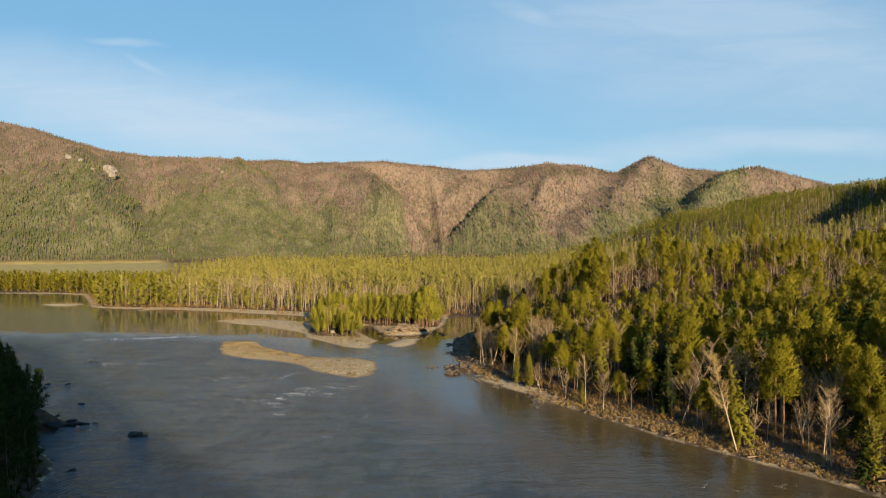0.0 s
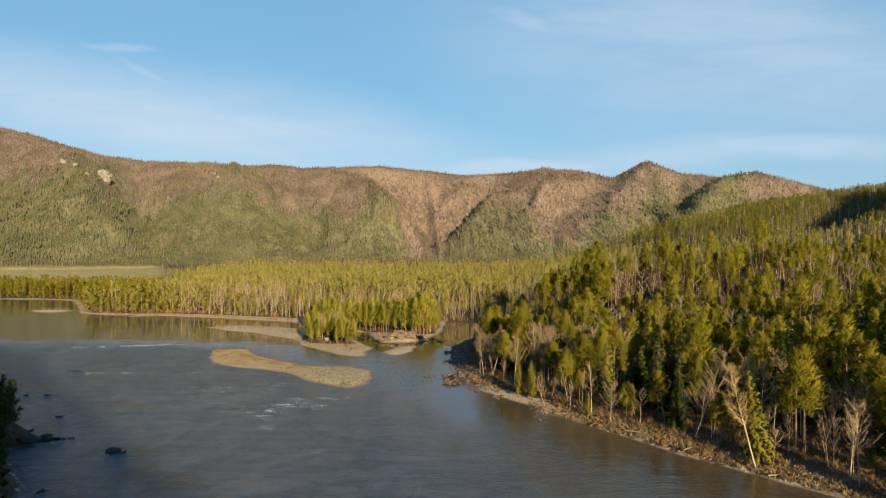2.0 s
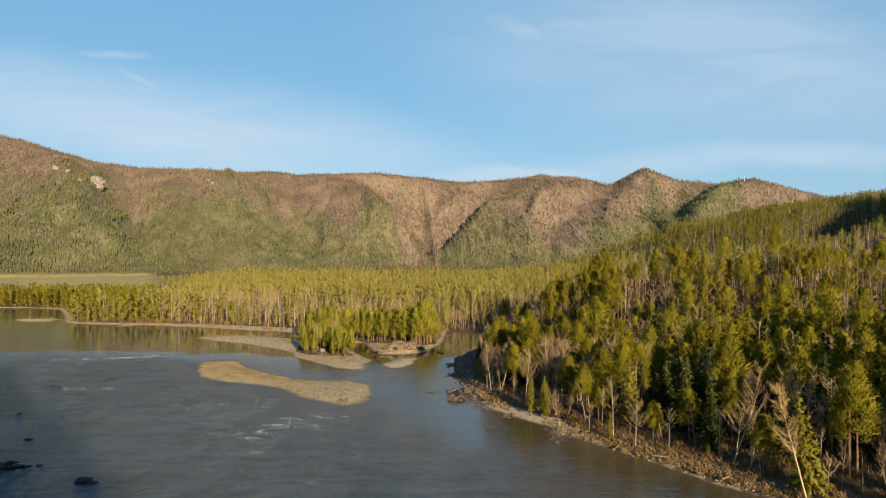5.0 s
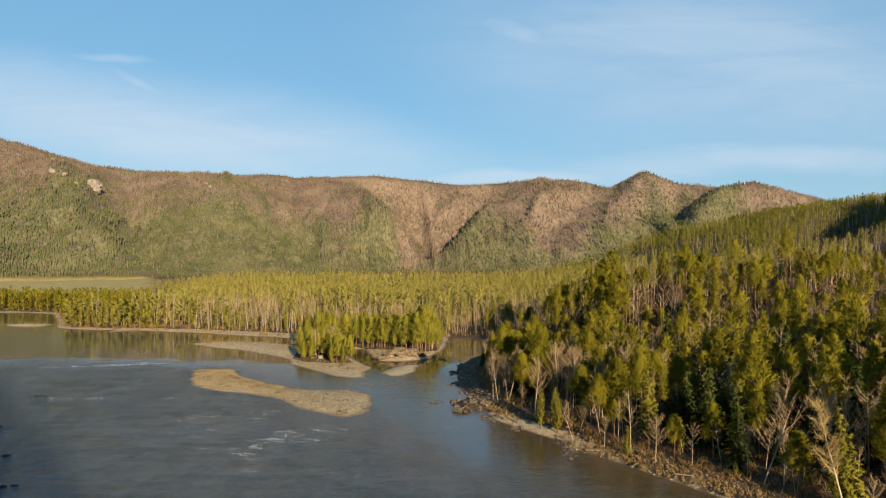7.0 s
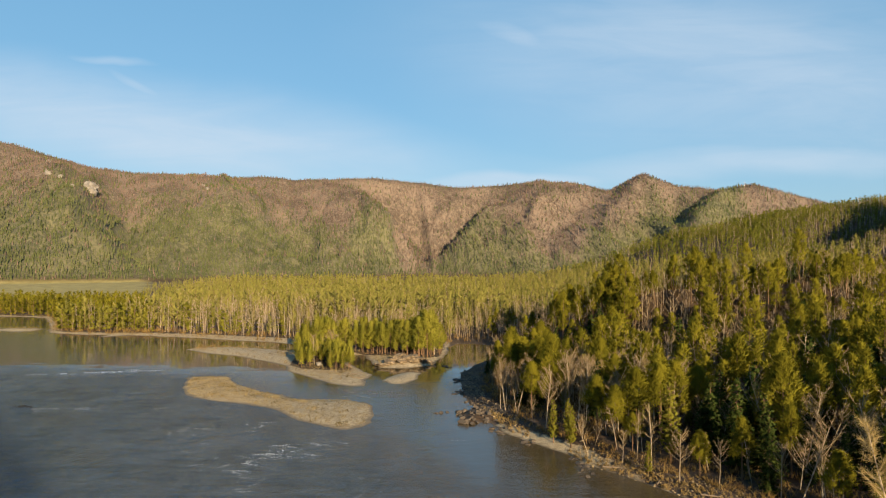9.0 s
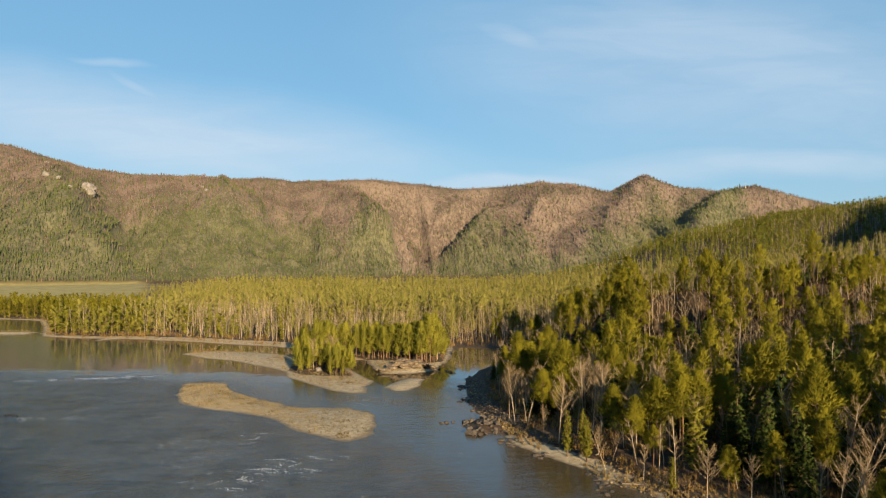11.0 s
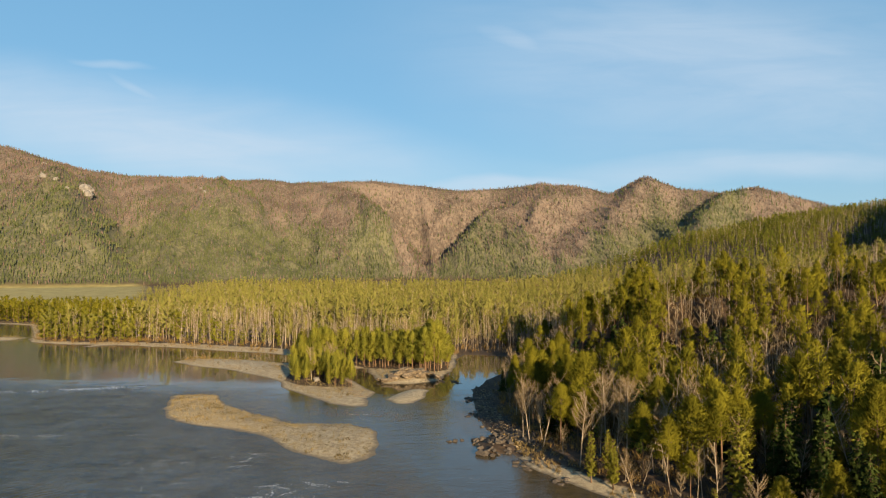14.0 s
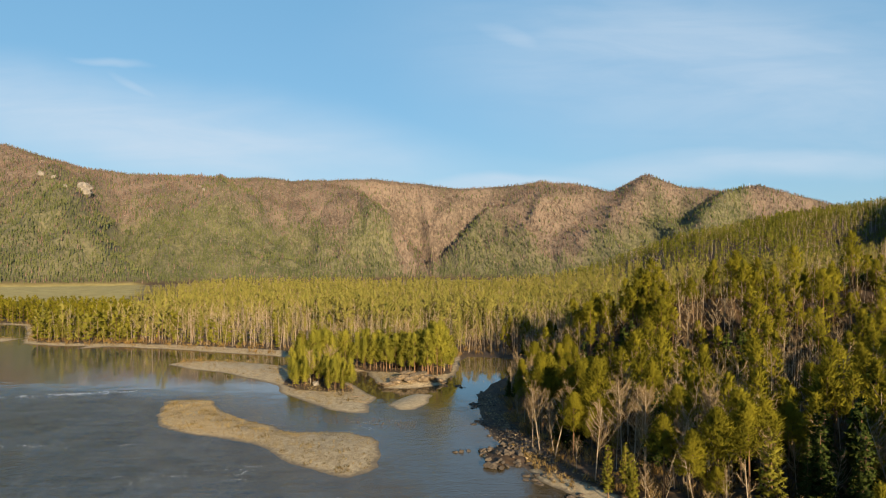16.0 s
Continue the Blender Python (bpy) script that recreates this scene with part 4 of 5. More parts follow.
        planted(kinds, px, py, pz - 0.12, s, rng, group)


def build_far_woods(rng):
    mid_pine = [clump_pine(80 + i, 16 + i, 0.42 + 0.06 * (i % 3), 2.8 + 0.4 * (i % 3), 20, 42, 0.78, 4, top=4.0) for i in range(6)]
    mid_bare = [bare_shape(90 + i, 14 + i, 8, 23, 0.2, 3, wide=0.045) for i in range(5)]
    mid_fir = [pine_shape(98 + i, 15, 0.12, 3.0, 10, 5, 5, 1.5, 4, form="spruce") for i in range(2)]
    # the hillside behind the near bank
    x, y = spread_spots(rng, 3, 300, 110, 470, 4.5)
    z, sand, _, _, main, _, _ = land(x, y)
    s = (main > 6.5) & (sand < 0.75) & (x < 0.63 * y + 48) & ((main >= 33) | (y >= 312)) & (y < np.where(x < 60, 430, 470))
    x, y, z = x[s], y[s], z[s]
    dip = off_line(x, y, (40, 384), (125, 396))[0]
    short = np.where(dip < 26, 0.6, np.where((x < 48) & (y > 255), 0.8, 1.0))
    chance = 0.8 * rng.random(len(x)) + 0.12 + 0.62 * soft_noise(x, y, 21, 2)
    chance = np.where(dip < 26, chance - 0.3 + (rng.random(len(x)) < 0.25) * 1.0, chance)
    chance = np.where(off_line(x, y, (50, 344), (140, 336))[0] < 15, np.where(x < 108, np.clip(chance + 0.2, 0.35, 1.0), chance - 0.12), chance)
    chance = chance - 0.10 * smooth(x, 80, 110) * np.exp(-((y - 285 - 0.2 * (x - 100)) / 42) ** 2) + 0.3 * np.exp(-(off_line(x, y, (140, 350), (330, 425))[0] / 20) ** 2) * smooth(x, 118, 150)
    chance = chance + 0.12 * smooth(x, 100, 140) + 0.6 * np.exp(-(np.hypot((x - 100) / 42, (y - 188) / 34)) ** 2)
    for name, shapes, mats, s, label in (("hillside_pines", mid_pine, [PINE_BARK, PINE], (chance >= 0.66) & (chance < 1.02), "dense hillside pine wood with yellow-green crowns"),
                                         ("hillside_birches", mid_bare, [BIRCH_BARK, TWIGS], chance < 0.66, "leafless birches among the hillside pines"),
                                         ("hillside_spruces", mid_fir, [PINE_BARK, SPRUCE], chance >= 1.02, "dark spruces scattered through the hillside wood")):
        scatter(name, shapes, mats, np.column_stack([x, y, z - 0.2])[s], rng.uniform(0.5, 1.05, s.sum()) * short[s], rng, label, "woodland")
    # the wide wood across the backwater and up the far hillside
    far_pine = [plume_pine(100 + i, 17 + i, 0.16 + 0.08 * (i % 3), 2.2 + 0.35 * (i % 2), 7, 14, 1.6) for i in range(6)]
    top_pine = [plume_pine(105 + i, 17 + i, 0.15, 2.5, 5, 9, 2.3) for i in range(5)]
    far_bare = [bare_shape(110 + i, 16 + i, 4, 10, 0.2, 3, wide=0.062) for i in range(4)]
    far_larch = [pine_shape(116 + i, 15, 0.10, 2.2, 8, 3, 5, 1.9, 3, form="column") for i in range(3)]
    sets = []
    for box, gap in (((-300, 260, 340, 470), 3.7), ((-300, 260, 470, 520), 4.7), ((-480, 330, 520, 700), 6.0), ((215, 420, 470, 520), 6.5), ((330, 720, 520, 1120), 5.8), ((-480, 330, 700, 1150), 9.0)):
        x, y = spread_spots(rng, *box[:2], *box[2:], gap)
        z, sand, field, _, main, _, k = land(x, y)
        grove = np.maximum(inside_depth(x, y, SPIT_GROVE), inside_depth(x, y, MOUND_GROVE))
        ok = (main > 5) & (np.abs(x) < 0.63 * y + 15) & (sand < 0.6) & (field < 0.55) & ~((x > 3) & (x < 300) & (y < np.where(x < 60, 430, 470))) & ~((x < 3) & (x > -66) & (y < 365))
        sets.append((x[ok], y[ok], z[ok], main[ok]))
    x, y, z, main = (np.concatenate(v) for v in zip(*sets))
    chance = rng.random(len(x)) + 0.45 * soft_noise(x, y, 60, 2)
    bare = chance < np.where((x > -165) & (x < 60) & (main < 90), 0.66, 0.27)
    bare = bare | (chance < 0.5) & (off_line(x, y, (250, 528), (600, 655))[0] < 45)
    fresh = ~bare & (chance > 0.30) & (x < -60) & (main < 40) & (rng.random(len(x)) < np.where(x < -120, 0.8, 0.4))
    low = np.where(y > 500, np.interp(x / y, [-0.45, -0.40, -0.335], [0.58, 0.66, 1.0]), 1.0)
    low = np.where(y > 640, np.interp(x / y, [-0.42, -0.37, -0.31, -0.26], [0.32, 0.45, 0.8, 1.0]), low)
    hilly = (x > 60) & (y >= 480) & (x > 330 - 0.25 * (y - 480))
    bushy = (low < 0.75) & (main < 90)
    scatter("upstream_shore_pines", [clump_pine(150 + i, 14, 0.05, 2.6, 9, 12, 1.4, 3) for i in range(3)], [PINE_BARK, PINE], np.column_stack([x, y, z - 0.2])[bushy], rng.uniform(0.7, 1.0, bushy.sum()), rng, "dark low pines crowding the upstream shore", "woodland")
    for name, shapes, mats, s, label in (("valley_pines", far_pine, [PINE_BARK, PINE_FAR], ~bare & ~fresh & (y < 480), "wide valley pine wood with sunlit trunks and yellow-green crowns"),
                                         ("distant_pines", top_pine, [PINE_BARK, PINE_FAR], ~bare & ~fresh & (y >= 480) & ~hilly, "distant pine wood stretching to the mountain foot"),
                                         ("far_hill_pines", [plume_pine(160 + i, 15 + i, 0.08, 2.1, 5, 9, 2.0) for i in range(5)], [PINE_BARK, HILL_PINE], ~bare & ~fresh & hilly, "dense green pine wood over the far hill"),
                                         ("valley_larches", far_larch, [PINE_BARK, LARCH], fresh, "fresh yellow-green larches lining the far shore"),
                                         ("valley_birches", far_bare, [BIRCH_BARK, TWIGS], bare, "pale leafless birches along the valley wood")):
        s = s & ~bushy
        scatter(name, shapes, mats, np.column_stack([x, y, z - 0.2])[s], rng.uniform(0.66, 1.08, s.sum()) * np.where((main[s] < 45) & (rng.random(s.sum()) < 0.4), rng.uniform(0.4, 0.8, s.sum()), 1.0) * (low * (1 + 0.16 * soft_noise(x, y, 38, 2)))[s], rng, label, "woodland")
    # left bank under the mountain's shadow: dark spruce needles put extra shade into the pines
    x, y = spread_spots(rng, -260, -40, 20, 330, 3.3)
    z, _, _, _, _, left, _ = land(x, y)
    s = (left > 0.3) & (left < 11) & (y > 70) & (np.hypot(x + 83, y - 160) > 8)
    scatter("left_bank_pines", [clump_pine(140 + i, 17, 0.05, 3.4, 16, 20, 1.2, 3) for i in range(3)], [PINE_BARK, SPRUCE], np.column_stack([x, y, z - 0.2])[s], rng.uniform(0.27, 0.54, s.sum()), rng, "pines coloured dark for shade, crowding the steep river bank", "woodland")
    # mountain forest
    def spire(seed, high, wide, tiers):
        """A small conifer of stacked, uneven three-sided skirts."""
        r = np.random.default_rng(seed)
        v, f = [], []
        for i in range(tiers):
            low, top = high * (0.08 + 0.8 * i / tiers), high * min(1.0, (0.08 + 0.8 * i / tiers) + 1.15 / tiers)
            spin, reach = r.random() * 6.28, wide * (1 - 0.75 * i / tiers)
            n = len(v)
            v += [(reach * r.uniform(0.7, 1.2) * math.cos(spin + 2.094 * j), reach * r.uniform(0.7, 1.2) * math.sin(spin + 2.094 * j), low + r.normal(0, 0.25)) for j in range(3)] + [(r.normal(0, 0.15), r.normal(0, 0.15), top)]
            f += [(n, n + 1, n + 3), (n + 1, n + 2, n + 3), (n + 2, n, n + 3)]
        return (tube([(0, 0, -1), (0, 0, high * 0.5)], [0.22, 0.12], 3), (np.array(v), np.array(f)))

    green = [spire(120 + i, 9.5, 2.3, 2) for i in range(4)]
    brown = [spire(130 + i, 9.0, 1.4, 1) for i in range(4)]
    x, y = spread_spots(rng, -1500, 1250, 1060, 2120, 6.0)
    cx, cy = spread_spots(rng, -1500, 1250, 1780, 2110, 5.0)
    ck = land(cx, cy)[-1]
    x, y = np.concatenate([x, cx[(ck > 0.965) & (ck < 1)]]), np.concatenate([y, cy[(ck > 0.965) & (ck < 1)]])
    z, _, field, _, _, _, k = land(x, y)
    keep = (k > 0.01) & (k <= 1.0) & (field < 0.3) & (np.abs(x) < 0.64 * y + 40)
    leafy = rng.random(len(x)) < leafy_share(x, y, k)
    for name, shapes, mats, s, label in (("mountain_conifers", green, [PINE_BARK, HILL_GREEN], keep & leafy & (rng.random(len(x)) < 0.85), "green conifer forest on the lower mountain slopes"),
                                         ("mountain_larches", brown, [BIRCH_BARK, BARE_FAR], keep & ~leafy & (rng.random(len(x)) < 0.75), "brown leafless larches on the upper slopes and crest")):
        scatter(name, shapes, mats, np.column_stack([x, y, z - 0.3])[s], rng.uniform(0.6, 1.15, s.sum()) * np.where(k[s] > 0.95, 0.72, 1.0), rng, label, "mountain forest")


def build_undergrowth(rng):
    """Dry brush under the near trees, and golden grass on the gravel bar, the spit and the banks."""
    def sprays(seed, count, size, up, wide):
        r = np.random.default_rng(seed)
        centres = r.normal(0, 0.45 * size, (count, 3)) * (1, 1, 0.3) + (0, 0, 0.28 * size)
        v, f = tufts(r, centres, np.full(count, size * 0.75), 4, 0.0, wide, np.tile([0, 0, up], (count, 1)), False)
        v[:, 2] = np.maximum(v[:, 2], -0.1)
        return ((v, f),)

    bush = [sprays(200 + i, 11, 1.5, 1.0, 0.10) for i in range(4)]
    x, y = spread_spots(rng, 5, 150, 100, 330, 2.2)
    z, sand, _, _, main, _, _ = land(x, y)
    s = (main > np.where(y > 226, 7, 4.6)) & (main < 60) & (rng.random(len(x)) < np.where(main < 14, 0.85, 0.5))
    scatter("riverside_brush", bush, [BRUSH], np.column_stack([x, y, z])[s], rng.uniform(0.4, 1.25, s.sum()), rng, "dry brown brush under the bankside trees", "brush")
    thicket = [sprays(230 + i, 5, 2.6, 1.4, 0.13) for i in range(4)]
    x, y = spread_spots(rng, 20, 215, 150, 430, 3.6)
    z, _, _, _, main, _, _ = land(x, y)
    s = (main > 20) & (x < 0.63 * y + 12)
    scatter("hillside_thicket", thicket, [THICKET], np.column_stack([x, y, z])[s], rng.uniform(0.6, 1.3, s.sum()), rng, "brown leafless thicket, darkened for the shade under the hillside trees", "brush")
    clod = [sprays(220 + i, 4, 0.95, 0.8, 0.22) for i in range(4)]
    x, y = spread_spots(rng, 5, 80, 100, 236, 0.8)
    z, _, _, _, main, _, _ = land(x, y)
    s = (main > 0.7) & (main < 7) & (rng.random(len(x)) < (np.where(main < 4.3, 0.85, 0.3) + 0.4 * soft_noise(x, y, 9, 2)) * (1 - 0.95 * np.exp(-((y - 200) / 16) ** 2)))
    scatter("bank_tussocks", clod, [TUSSOCK], np.column_stack([x, y, z])[s], rng.uniform(0.45, 1.15, s.sum()), rng, "golden brown tussocks covering the river bank", "tussocks")
    x, y = spread_spots(rng, -300, 30, 375, 580, 3.2)
    z, sand, _, _, main, _, _ = land(x, y)
    s = (main > 3.5) & (main < 22) & (rng.random(len(x)) < 0.3)
    scatter("shoreline_brush", bush, [BRUSH], np.column_stack([x, y, z])[s], rng.uniform(0.8, 1.8, s.sum()), rng, "tan brush at the edge of the far wood", "brush")
    reed = [sprays(240 + i, 3, 1.1, 1.6, 0.12) for i in range(4)]
    x, y = spread_spots(rng, -340, -60, 375, 585, 1.5)
    z, _, _, _, main, _, _ = land(x, y)
    s = ((main > 0.8) & (main < 6.5) | (inside_depth(x, y, REED_ISLET) > 0.6)) & (z > 0.08) & (rng.random(len(x)) < 0.55 + 0.6 * soft_noise(x, y, 12, 2))
    scatter("shoreline_reeds", reed, [DRY_GRASS], np.column_stack([x, y, z])[s], rng.uniform(0.5, 1.2, s.sum()), rng, "pale dry reeds along the far shore", "reeds")
    tuft = [sprays(210 + i, 3, 0.42, 1.5, 0.3) for i in range(4)]
    x, y = spread_spots(rng, -125, 80, 105, 395, 0.72)
    z, sand, _, _, main, _, _ = land(x, y)
    bar = inside_depth(x, y, GRAVEL_BAR)
    patchy = soft_noise(x, y, 14, 3)
    west = smooth(-x, 30, 60)
    on_bar = (bar > 0.8) & (rng.random(len(x)) < 0.45 + 0.5 * west + 0.5 * patchy)
    shore = (main > 2.0) & (main < 26) & (x < 4) & (y > 268) & (rng.random(len(x)) < 0.28 + 0.5 * patchy)
    bank = (main > 1.2) & (main < 9) & (x > 5) & (y < 235) & (np.abs(y - 200) > 14) & (rng.random(len(x)) < 0.6 + 0.6 * patchy)
    s = (on_bar | shore | bank) & (z > 0.12)
    scatter("dry_grass", tuft, [DRY_GRASS], np.column_stack([x, y, z])[s], rng.uniform(0.5, 1.2, s.sum()) * (1 + 0.6 * (soft_noise(x, y, 2.5, 1)[s] > 0.25)), rng, "golden dry grass on the gravel shores", "grass")


# ---- rocks, foam, driftwood ----
def rock_shape(seed, detail, flat=0.6, rough=0.35):
    """A broken, angular rock: the hull of scattered points, its large ones weathered by noise."""
    r = random.Random(seed)
    bm = bmesh.new()
    for _ in range(4 + 9 * detail):
        p = Vector((r.gauss(0, 1), r.gauss(0, 1), r.gauss(0, 1))).normalized() * r.uniform(0.72, 1.08)
        bm.verts.new((p.x, p.y, p.z * flat))
    hull = bmesh.ops.convex_hull(bm, input=bm.verts[:])
    bmesh.ops.delete(bm, geom=[g for g in set(hull["geom_interior"] + hull["geom_unused"]) if isinstance(g, bmesh.types.BMVert)], context="VERTS")
    if detail > 1:
        bmesh.ops.subdivide_edges(bm, edges=bm.edges[:], cuts=detail - 1, use_grid_fill=True)
        off = Vector((seed * 3.1, seed * 1.7, seed * 0.9))
        for v in bm.verts:
            v.co += v.co.normalized() * (noise.noise(v.co * 2.4 + off) * rough * 0.5)
    bmesh.ops.triangulate(bm, faces=bm.faces[:])
    bm.verts.index_update()
    return bm


def boulder(seed, mat, label, group, name="boulder", detail=2, flat=0.6, category="rock", rough=0.35):
    bm = rock_shape(seed, detail, flat, rough)
    me = bpy.data.meshes.new(name)
    bm.to_mesh(me)
    bm.free()
    me.materials.append(mat)
    return tagged(new(name, me), label, category, group)


def strew(kinds, spots, rng):
    """Places boulders: spots of x, y, z, size."""
    used = set()
    for px, py, pz, s in spots:
        i = int(rng.integers(0, len(kinds)))
        m = pose(px, py, pz, rng.uniform(-12, 12), rng.uniform(-12, 12), rng.uniform(0, 360)) @ Matrix.Diagonal((s * rng.uniform(0.8, 1.3), s, s * rng.uniform(0.7, 1.1), 1))
        if i not in used:
            used.add(i)
            kinds[i].matrix_basis = m
        else:
            copy_thing(kinds[i], pose(0, 0, 0)).matrix_basis = m


def build_rocks(rng):
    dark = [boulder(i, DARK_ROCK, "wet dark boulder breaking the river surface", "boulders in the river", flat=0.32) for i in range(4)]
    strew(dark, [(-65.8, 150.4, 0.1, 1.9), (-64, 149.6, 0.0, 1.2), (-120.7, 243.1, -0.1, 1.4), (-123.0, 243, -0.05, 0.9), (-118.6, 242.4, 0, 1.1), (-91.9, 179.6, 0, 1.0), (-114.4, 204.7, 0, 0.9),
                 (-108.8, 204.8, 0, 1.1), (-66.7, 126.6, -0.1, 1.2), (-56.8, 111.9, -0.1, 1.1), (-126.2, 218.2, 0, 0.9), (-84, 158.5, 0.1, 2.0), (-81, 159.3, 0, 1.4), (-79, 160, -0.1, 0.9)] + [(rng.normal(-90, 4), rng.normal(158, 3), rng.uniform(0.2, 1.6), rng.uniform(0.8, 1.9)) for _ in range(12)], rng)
    brown = [boulder(10 + i, ROCK, "weathered brown boulder lying on the shore", "boulders along the shore") for i in range(5)]
    spots = []
    for _ in range(170):
        px, py = rng.uniform(-3, 13), rng.uniform(218, 241)
        if inside_depth(np.array([px]), np.array([py]), ROCK_POINT)[0] > -0.8:
            spots.append((px, py, max(on_ground(px, py), 0) + 0.15, rng.uniform(0.3, 1.0) * (1.5 if rng.random() < 0.2 else 1)))
    crags = [boulder(80 + i, ROCK, "jagged dark brown rock of the point", "rocks of the point", "crag_rock", 1, 0.8) for i in range(5)]
    strew(crags, spots, rng)
    spots = [(-5.5, 233.5, 0.0, 1.0), (-7, 233.2, 0.0, 0.7), (-4, 234, 0, 0.8)]
    for px, py, n, wide, lo, hi in ((22, 183, 14, 3.0, 0.4, 1.0), (9, 213, 10, 2.5, 0.4, 1.0), (14, 202, 8, 2.0, 0.3, 0.8), (0, 262, 8, 3.0, 0.5, 1.2), (0, 285, 8, 2.5, 0.5, 1.2), (-3, 318, 9, 3.0, 0.3, 0.9), (-8, 322, 6, 2.0, 0.3, 0.8)):
        for _ in range(n):
            qx, qy = px + rng.normal(0, wide * 0.6), py + rng.normal(0, wide)
            spots.append((qx, qy, max(on_ground(qx, qy), -0.05), rng.uniform(lo, hi)))
    strew(brown, spots, rng)
    # broken rubble along the foot of the near bank
    rubble = []
    for i in range(5):
        bm = rock_shape(30 + i, 1, 0.7, 0.5)
        rubble.append(((np.array([v.co[:] for v in bm.verts]), np.array([[v.index for v in f.verts] for f in bm.faces])),))
        bm.free()
    x, y = spread_spots(rng, 0, 80, 100, 300, 0.75)
    z, _, _, _, main, _, _ = land(x, y)
    s = (main > 0.3) & (main < 6.5) & (y < 300) & (rng.random(len(x)) < (0.5 + 0.6 * soft_noise(x, y, 8, 2)) * (1 - 0.85 * np.exp(-((y - 200) / 16) ** 2)))
    scatter("bank_rubble", rubble, [BANK_STONE], np.column_stack([x, y, z])[s], rng.uniform(0.1, 0.4, s.sum()), rng, "broken brown rubble along the foot of the bank", "rubble")
    x, y = spread_spots(rng, -4, 16, 234, 318, 1.15)
    z, _, _, _, main, _, _ = land(x, y)
    s = (main > -0.6) & (main < 9) & (rng.random(len(x)) < 0.22 + 0.5 * soft_noise(x, y, 6, 2))
    scatter("beach_stones", rubble, [ROCK], np.column_stack([x, y, np.maximum(z, -0.1)])[s], rng.uniform(0.2, 0.8, s.sum()), rng, "dark brown stones strewn over the shaded beach", "stones")
    x, y = spread_spots(rng, -46, -16, 256, 276, 1.0)
    keep = (inside_depth(x, y, GRAVEL_BAR) < -1) & (rng.random(len(x)) < 0.5) & (np.abs(y - 265 + 0.35 * (x + 32)) < 5.5)
    scatter("shoal_stones", rubble, [ROCK], np.column_stack([x, y, 0 * x])[keep], rng.uniform(0.12, 0.34, keep.sum()), rng, "small stones breaking a shallow shoal", "stones")
    # rocky mound at the mouth of the backwater
    slabs = [boulder(50 + i, MOUND_ROCK, "layered brown slab of the rocky mound", "slabs of the rocky mound", "rock_slab", 3, 0.42, rough=0.75) for i in range(3)]
    strew(slabs, [(px, py, pz * 0.95 + 0.4, ps * 1.2) for px, py, pz, ps in [(-27, 318, 0.5, 1.9), (-24.5, 319.5, 1.2, 2.0), (-23, 322, 2.0, 2.3), (-20, 321, 1.6, 1.8), (-18, 324, 2.6, 2.4), (-15.5, 322, 1.6, 1.7), (-13, 325, 1.8, 2.2), (-10, 325, 0.8, 1.8), (-21, 327, 2.9, 2.4), (-16, 329, 2.4, 2.3), (-25, 325, 1.2, 2.0), (-29, 320, 0.2, 1.3), (-8, 324, 0.3, 1.2)]], rng)
    broken = [boulder(90 + i, MOUND_ROCK, "broken angular rock of the rocky mound", "rocks of the mound", "mound_rock", 1, 0.5) for i in range(4)]
    strew(broken, [(px, py, on_ground(px, py) + rng.uniform(0.1, 1.0) * math.exp(-((px + 19) / 7) ** 2), rng.uniform(0.4, 1.2)) for px, py in zip(rng.normal(-19, 5.5, 70), 321.5 + np.abs(rng.normal(0, 4.5, 70)))], rng)
    pale = [boulder(60 + i, PALE_ROCK, "pale grey boulder beside the pine grove", "pale boulders by the grove", detail=2, flat=0.8) for i in range(2)]
    strew(pale, [(-61.8, 331.5, on_ground(-61.8, 331.5) + 0.5, 1.25), (-51.1, 315.4, on_ground(-51.1, 315.4) + 0.5, 1.35)], rng)
    cliffs = [boulder(70 + i, PALE_ROCK, "pale cliff standing out of the mountainside", "cliffs on the mountain", "cliff", 3, 0.9, rough=0.6) for i in range(3)]
    spots = []
    for px, py, s in ((-825, 1752, 17), (-838, 1778, 14), (-814, 1738, 12), (-938, 1780, 9), (-948, 1792, 8), (-888, 1740, 7), (-806, 1630, 6), (-1013, 1920, 7), (-595, 1868, 6), (-572, 1830, 6), (147, 1985, 5)):
        spots.append((px, py, on_ground(px, py) + 0.35 * s, s))
    strew(cliffs, spots, rng)


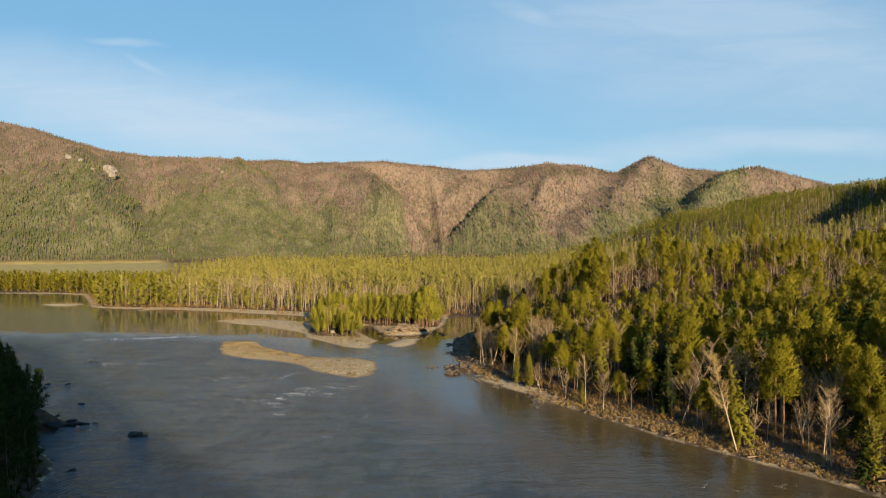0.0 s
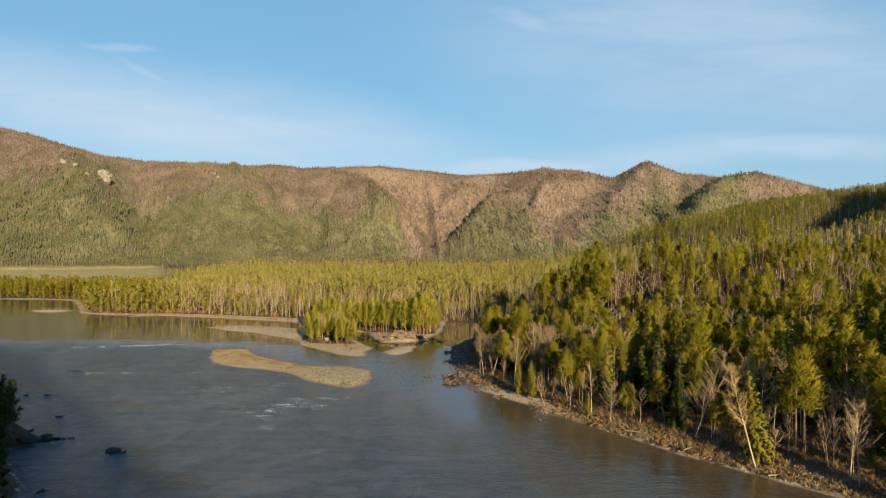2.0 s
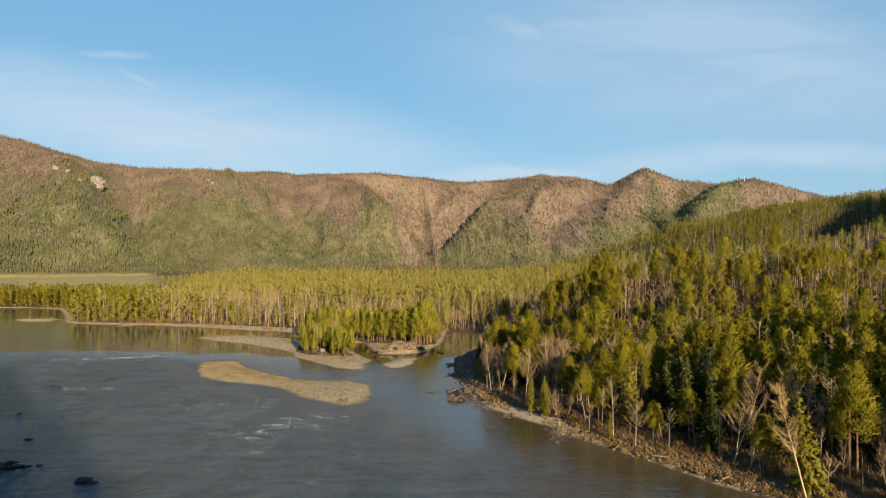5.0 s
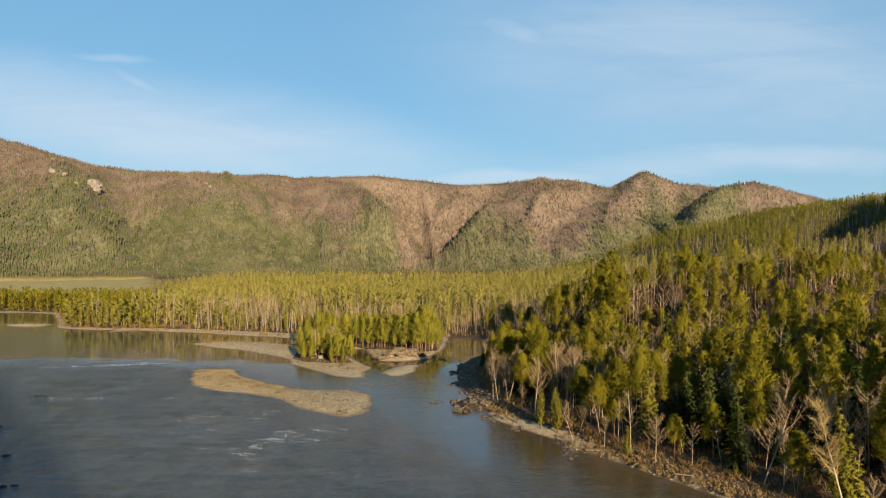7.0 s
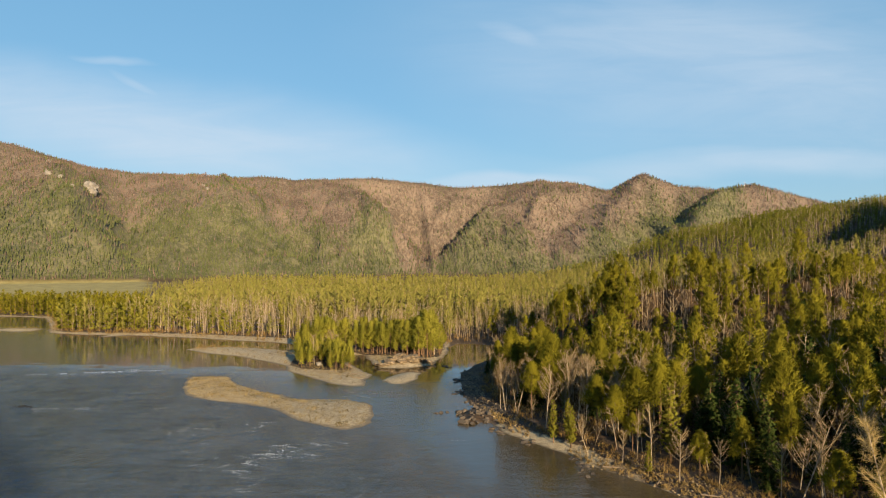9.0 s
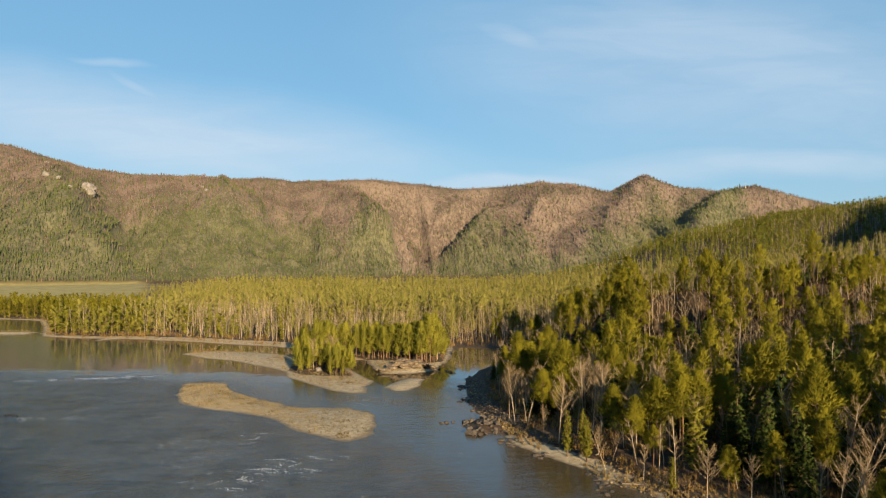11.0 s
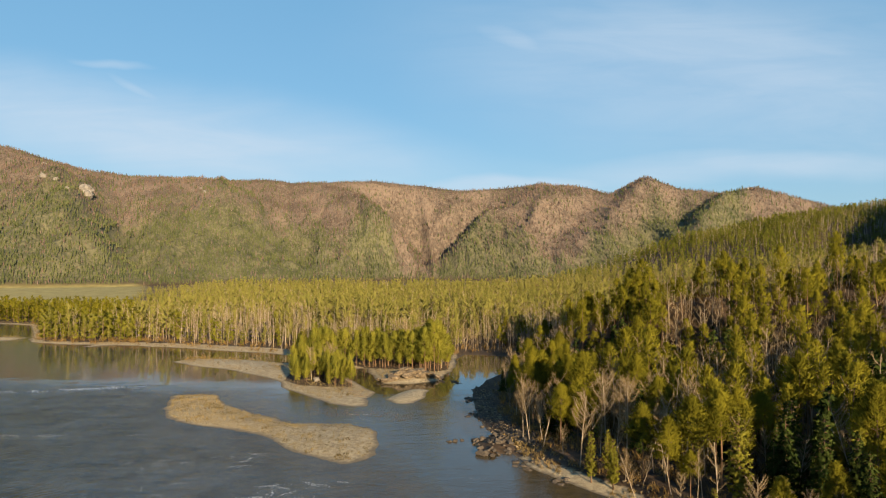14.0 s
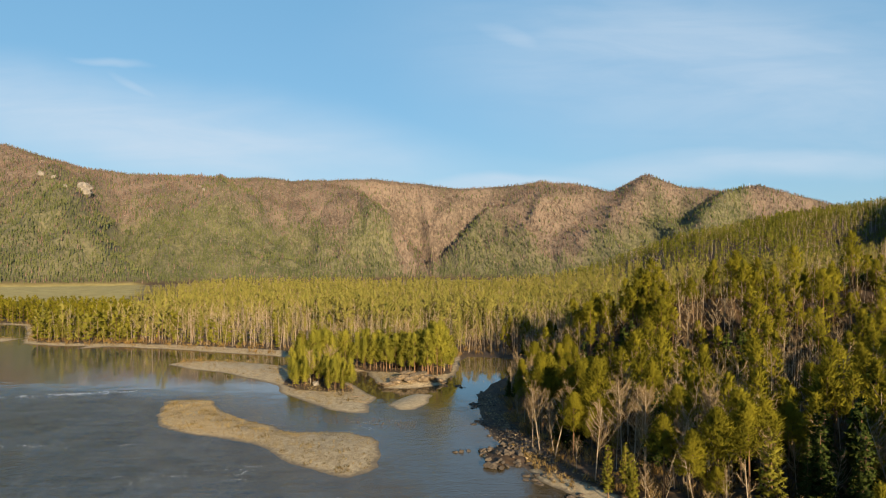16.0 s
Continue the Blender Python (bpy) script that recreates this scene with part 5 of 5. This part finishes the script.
def build_foam(rng):
    """Flecks of white water over the riffles."""
    vs, fs, n = [], [], 0

    def fleck(cx, cy, size, turn):
        """A torn, drawn-out fleck, highest in the middle."""
        nonlocal n
        a = np.arange(8) * 2 * np.pi / 8
        r = size * rng.uniform(0.4, 1.15, 8)
        px, py = r * np.cos(a) * 2.0, r * np.sin(a) * 0.9
        ring = np.column_stack([cx + px * np.cos(turn) - py * np.sin(turn), cy + px * np.sin(turn) + py * np.cos(turn), np.full(8, -0.02)])
        vs.append(np.vstack([ring, [[cx, cy, 0.03 + 0.05 * size]]]))
        fs.append(np.array([(n + i, n + (i + 1) % 8, n + 8) for i in range(8)]))
        n += 9

    runs = [(-45, 186, 3.5, 4.0, 26, 0.45), (-42, 193, 5.0, 0.9, 30, 0.45), (-37, 201, 5, 1.2, 22, 0.42), (-36, 191, 6, 3, 16, 0.28), (-50, 190, 6, 7, 18, 0.28), (-68, 215, 7, 4, 18, 0.28),
            (-55, 217, 6, 4, 18, 0.30), (-40, 172, 14, 9, 14, 0.25), (-128, 306, 15, 1.2, 90, 0.5), (-116, 312, 5, 2.0, 10, 0.4), (-110, 240, 9, 1.2, 18, 0.35), (-98, 239, 8, 1.5, 10, 0.3),
            (46, 118, 6, 1.5, 12, 0.28), (-60, 205, 10, 9, 20, 0.22), (-25, 185, 22, 22, 16, 0.22), (-145, 300, 10, 1.5, 16, 0.4), (-30, 263, 9, 5, 36, 0.2)]
    for cx, cy, wx, wy, count, size in runs:
        for _ in range(count // 3):
            u = rng.normal(0, 0.6)
            sx, sy, way = cx + u * wx, cy + 0.18 * u * wx + rng.normal(0, 0.7) * wy, rng.normal(0.15, 0.35)
            steps = int(rng.integers(3, 22))
            for j in range(steps):
                thick = size * (0.25 + 0.75 * math.sin(math.pi * (j + 0.5) / steps)) * rng.uniform(0.22, 0.52)
                fleck(sx + rng.normal(0, 0.10), sy + rng.normal(0, 0.16), thick, way + rng.normal(0, 0.25))
                sx, sy, way = sx + 0.27 * math.cos(way), sy + 0.27 * math.sin(way), way + rng.normal(0, 0.22)
            for _ in range(3):
                fleck(sx + rng.normal(0, 1.6), sy + rng.normal(0, 1.0), size * rng.uniform(0.12, 0.4), way)
    me = from_arrays("river_foam", np.concatenate(vs), np.concatenate(fs), [FOAM])
    tagged(new("river_foam", me), "flecks of white foam over the riffles", "foam", kind="stuff")


def build_driftwood(rng):
    for px, py, turn, length in ((33, 172, 60, 5), (40, 162, -30, 6), (57, 134, 10, 5), (62, 128, 70, 4), (-36, 296, 20, 6), (-33, 290, -10, 5), (47, 150, 35, 5), (27, 181, -20, 4), (72, 118, 15, 7)):
        k = np.linspace(-0.5, 0.5, 5)
        line = np.column_stack([k * length, 0.12 * np.sin(k * 5), 0.05 * np.cos(k * 4)])
        pieces = [tube(line, np.linspace(0.16, 0.06, 5), 6), tube([line[2], line[2] + (0.4, 0.5, 0.35)], [0.05, 0.015], 4), tube([line[3], line[3] + (0.35, -0.4, 0.3)], [0.04, 0.012], 4)]
        log = new("driftwood_log", from_arrays("driftwood_log", *joined(pieces), [DRIFT]))
        log.matrix_basis = pose(px, py, on_ground(px, py) + 0.12, 0, 0, turn)
        tagged(log, "grey weathered driftwood log stranded on the bank", "log", "driftwood on the banks")


def build_summit_hut():
    px, py = 792, 1897
    root = tagged(new("summit_mast"), "small white mast hut on the mountain top", "mast")
    root.location = (px, py, on_ground(px, py) - 0.5)
    bm = bmesh.new()
    bmesh.ops.create_cube(bm, size=1.0, matrix=Matrix.Translation((0, 0, 2.0)) @ Matrix.Diagonal((2.6, 2.6, 3, 1)))
    bmesh.ops.bevel(bm, geom=bm.edges[:], offset=0.5, segments=1)
    me = bpy.data.meshes.new("hut")
    bm.to_mesh(me), bm.free()
    me.materials.append(FOAM)
    part("hut", me, root)
    part("pole", from_arrays("pole", *tube([(0, 0, 3), (0, 0, 8), (0, 0, 14)], [0.3, 0.2, 0.12], 6), [FOAM]), root)


seeded = np.random.default_rng(11)
build_near_woods(seeded)
build_far_woods(seeded)
build_undergrowth(seeded)
build_rocks(seeded)
build_foam(seeded)
build_driftwood(seeded)
build_summit_hut()
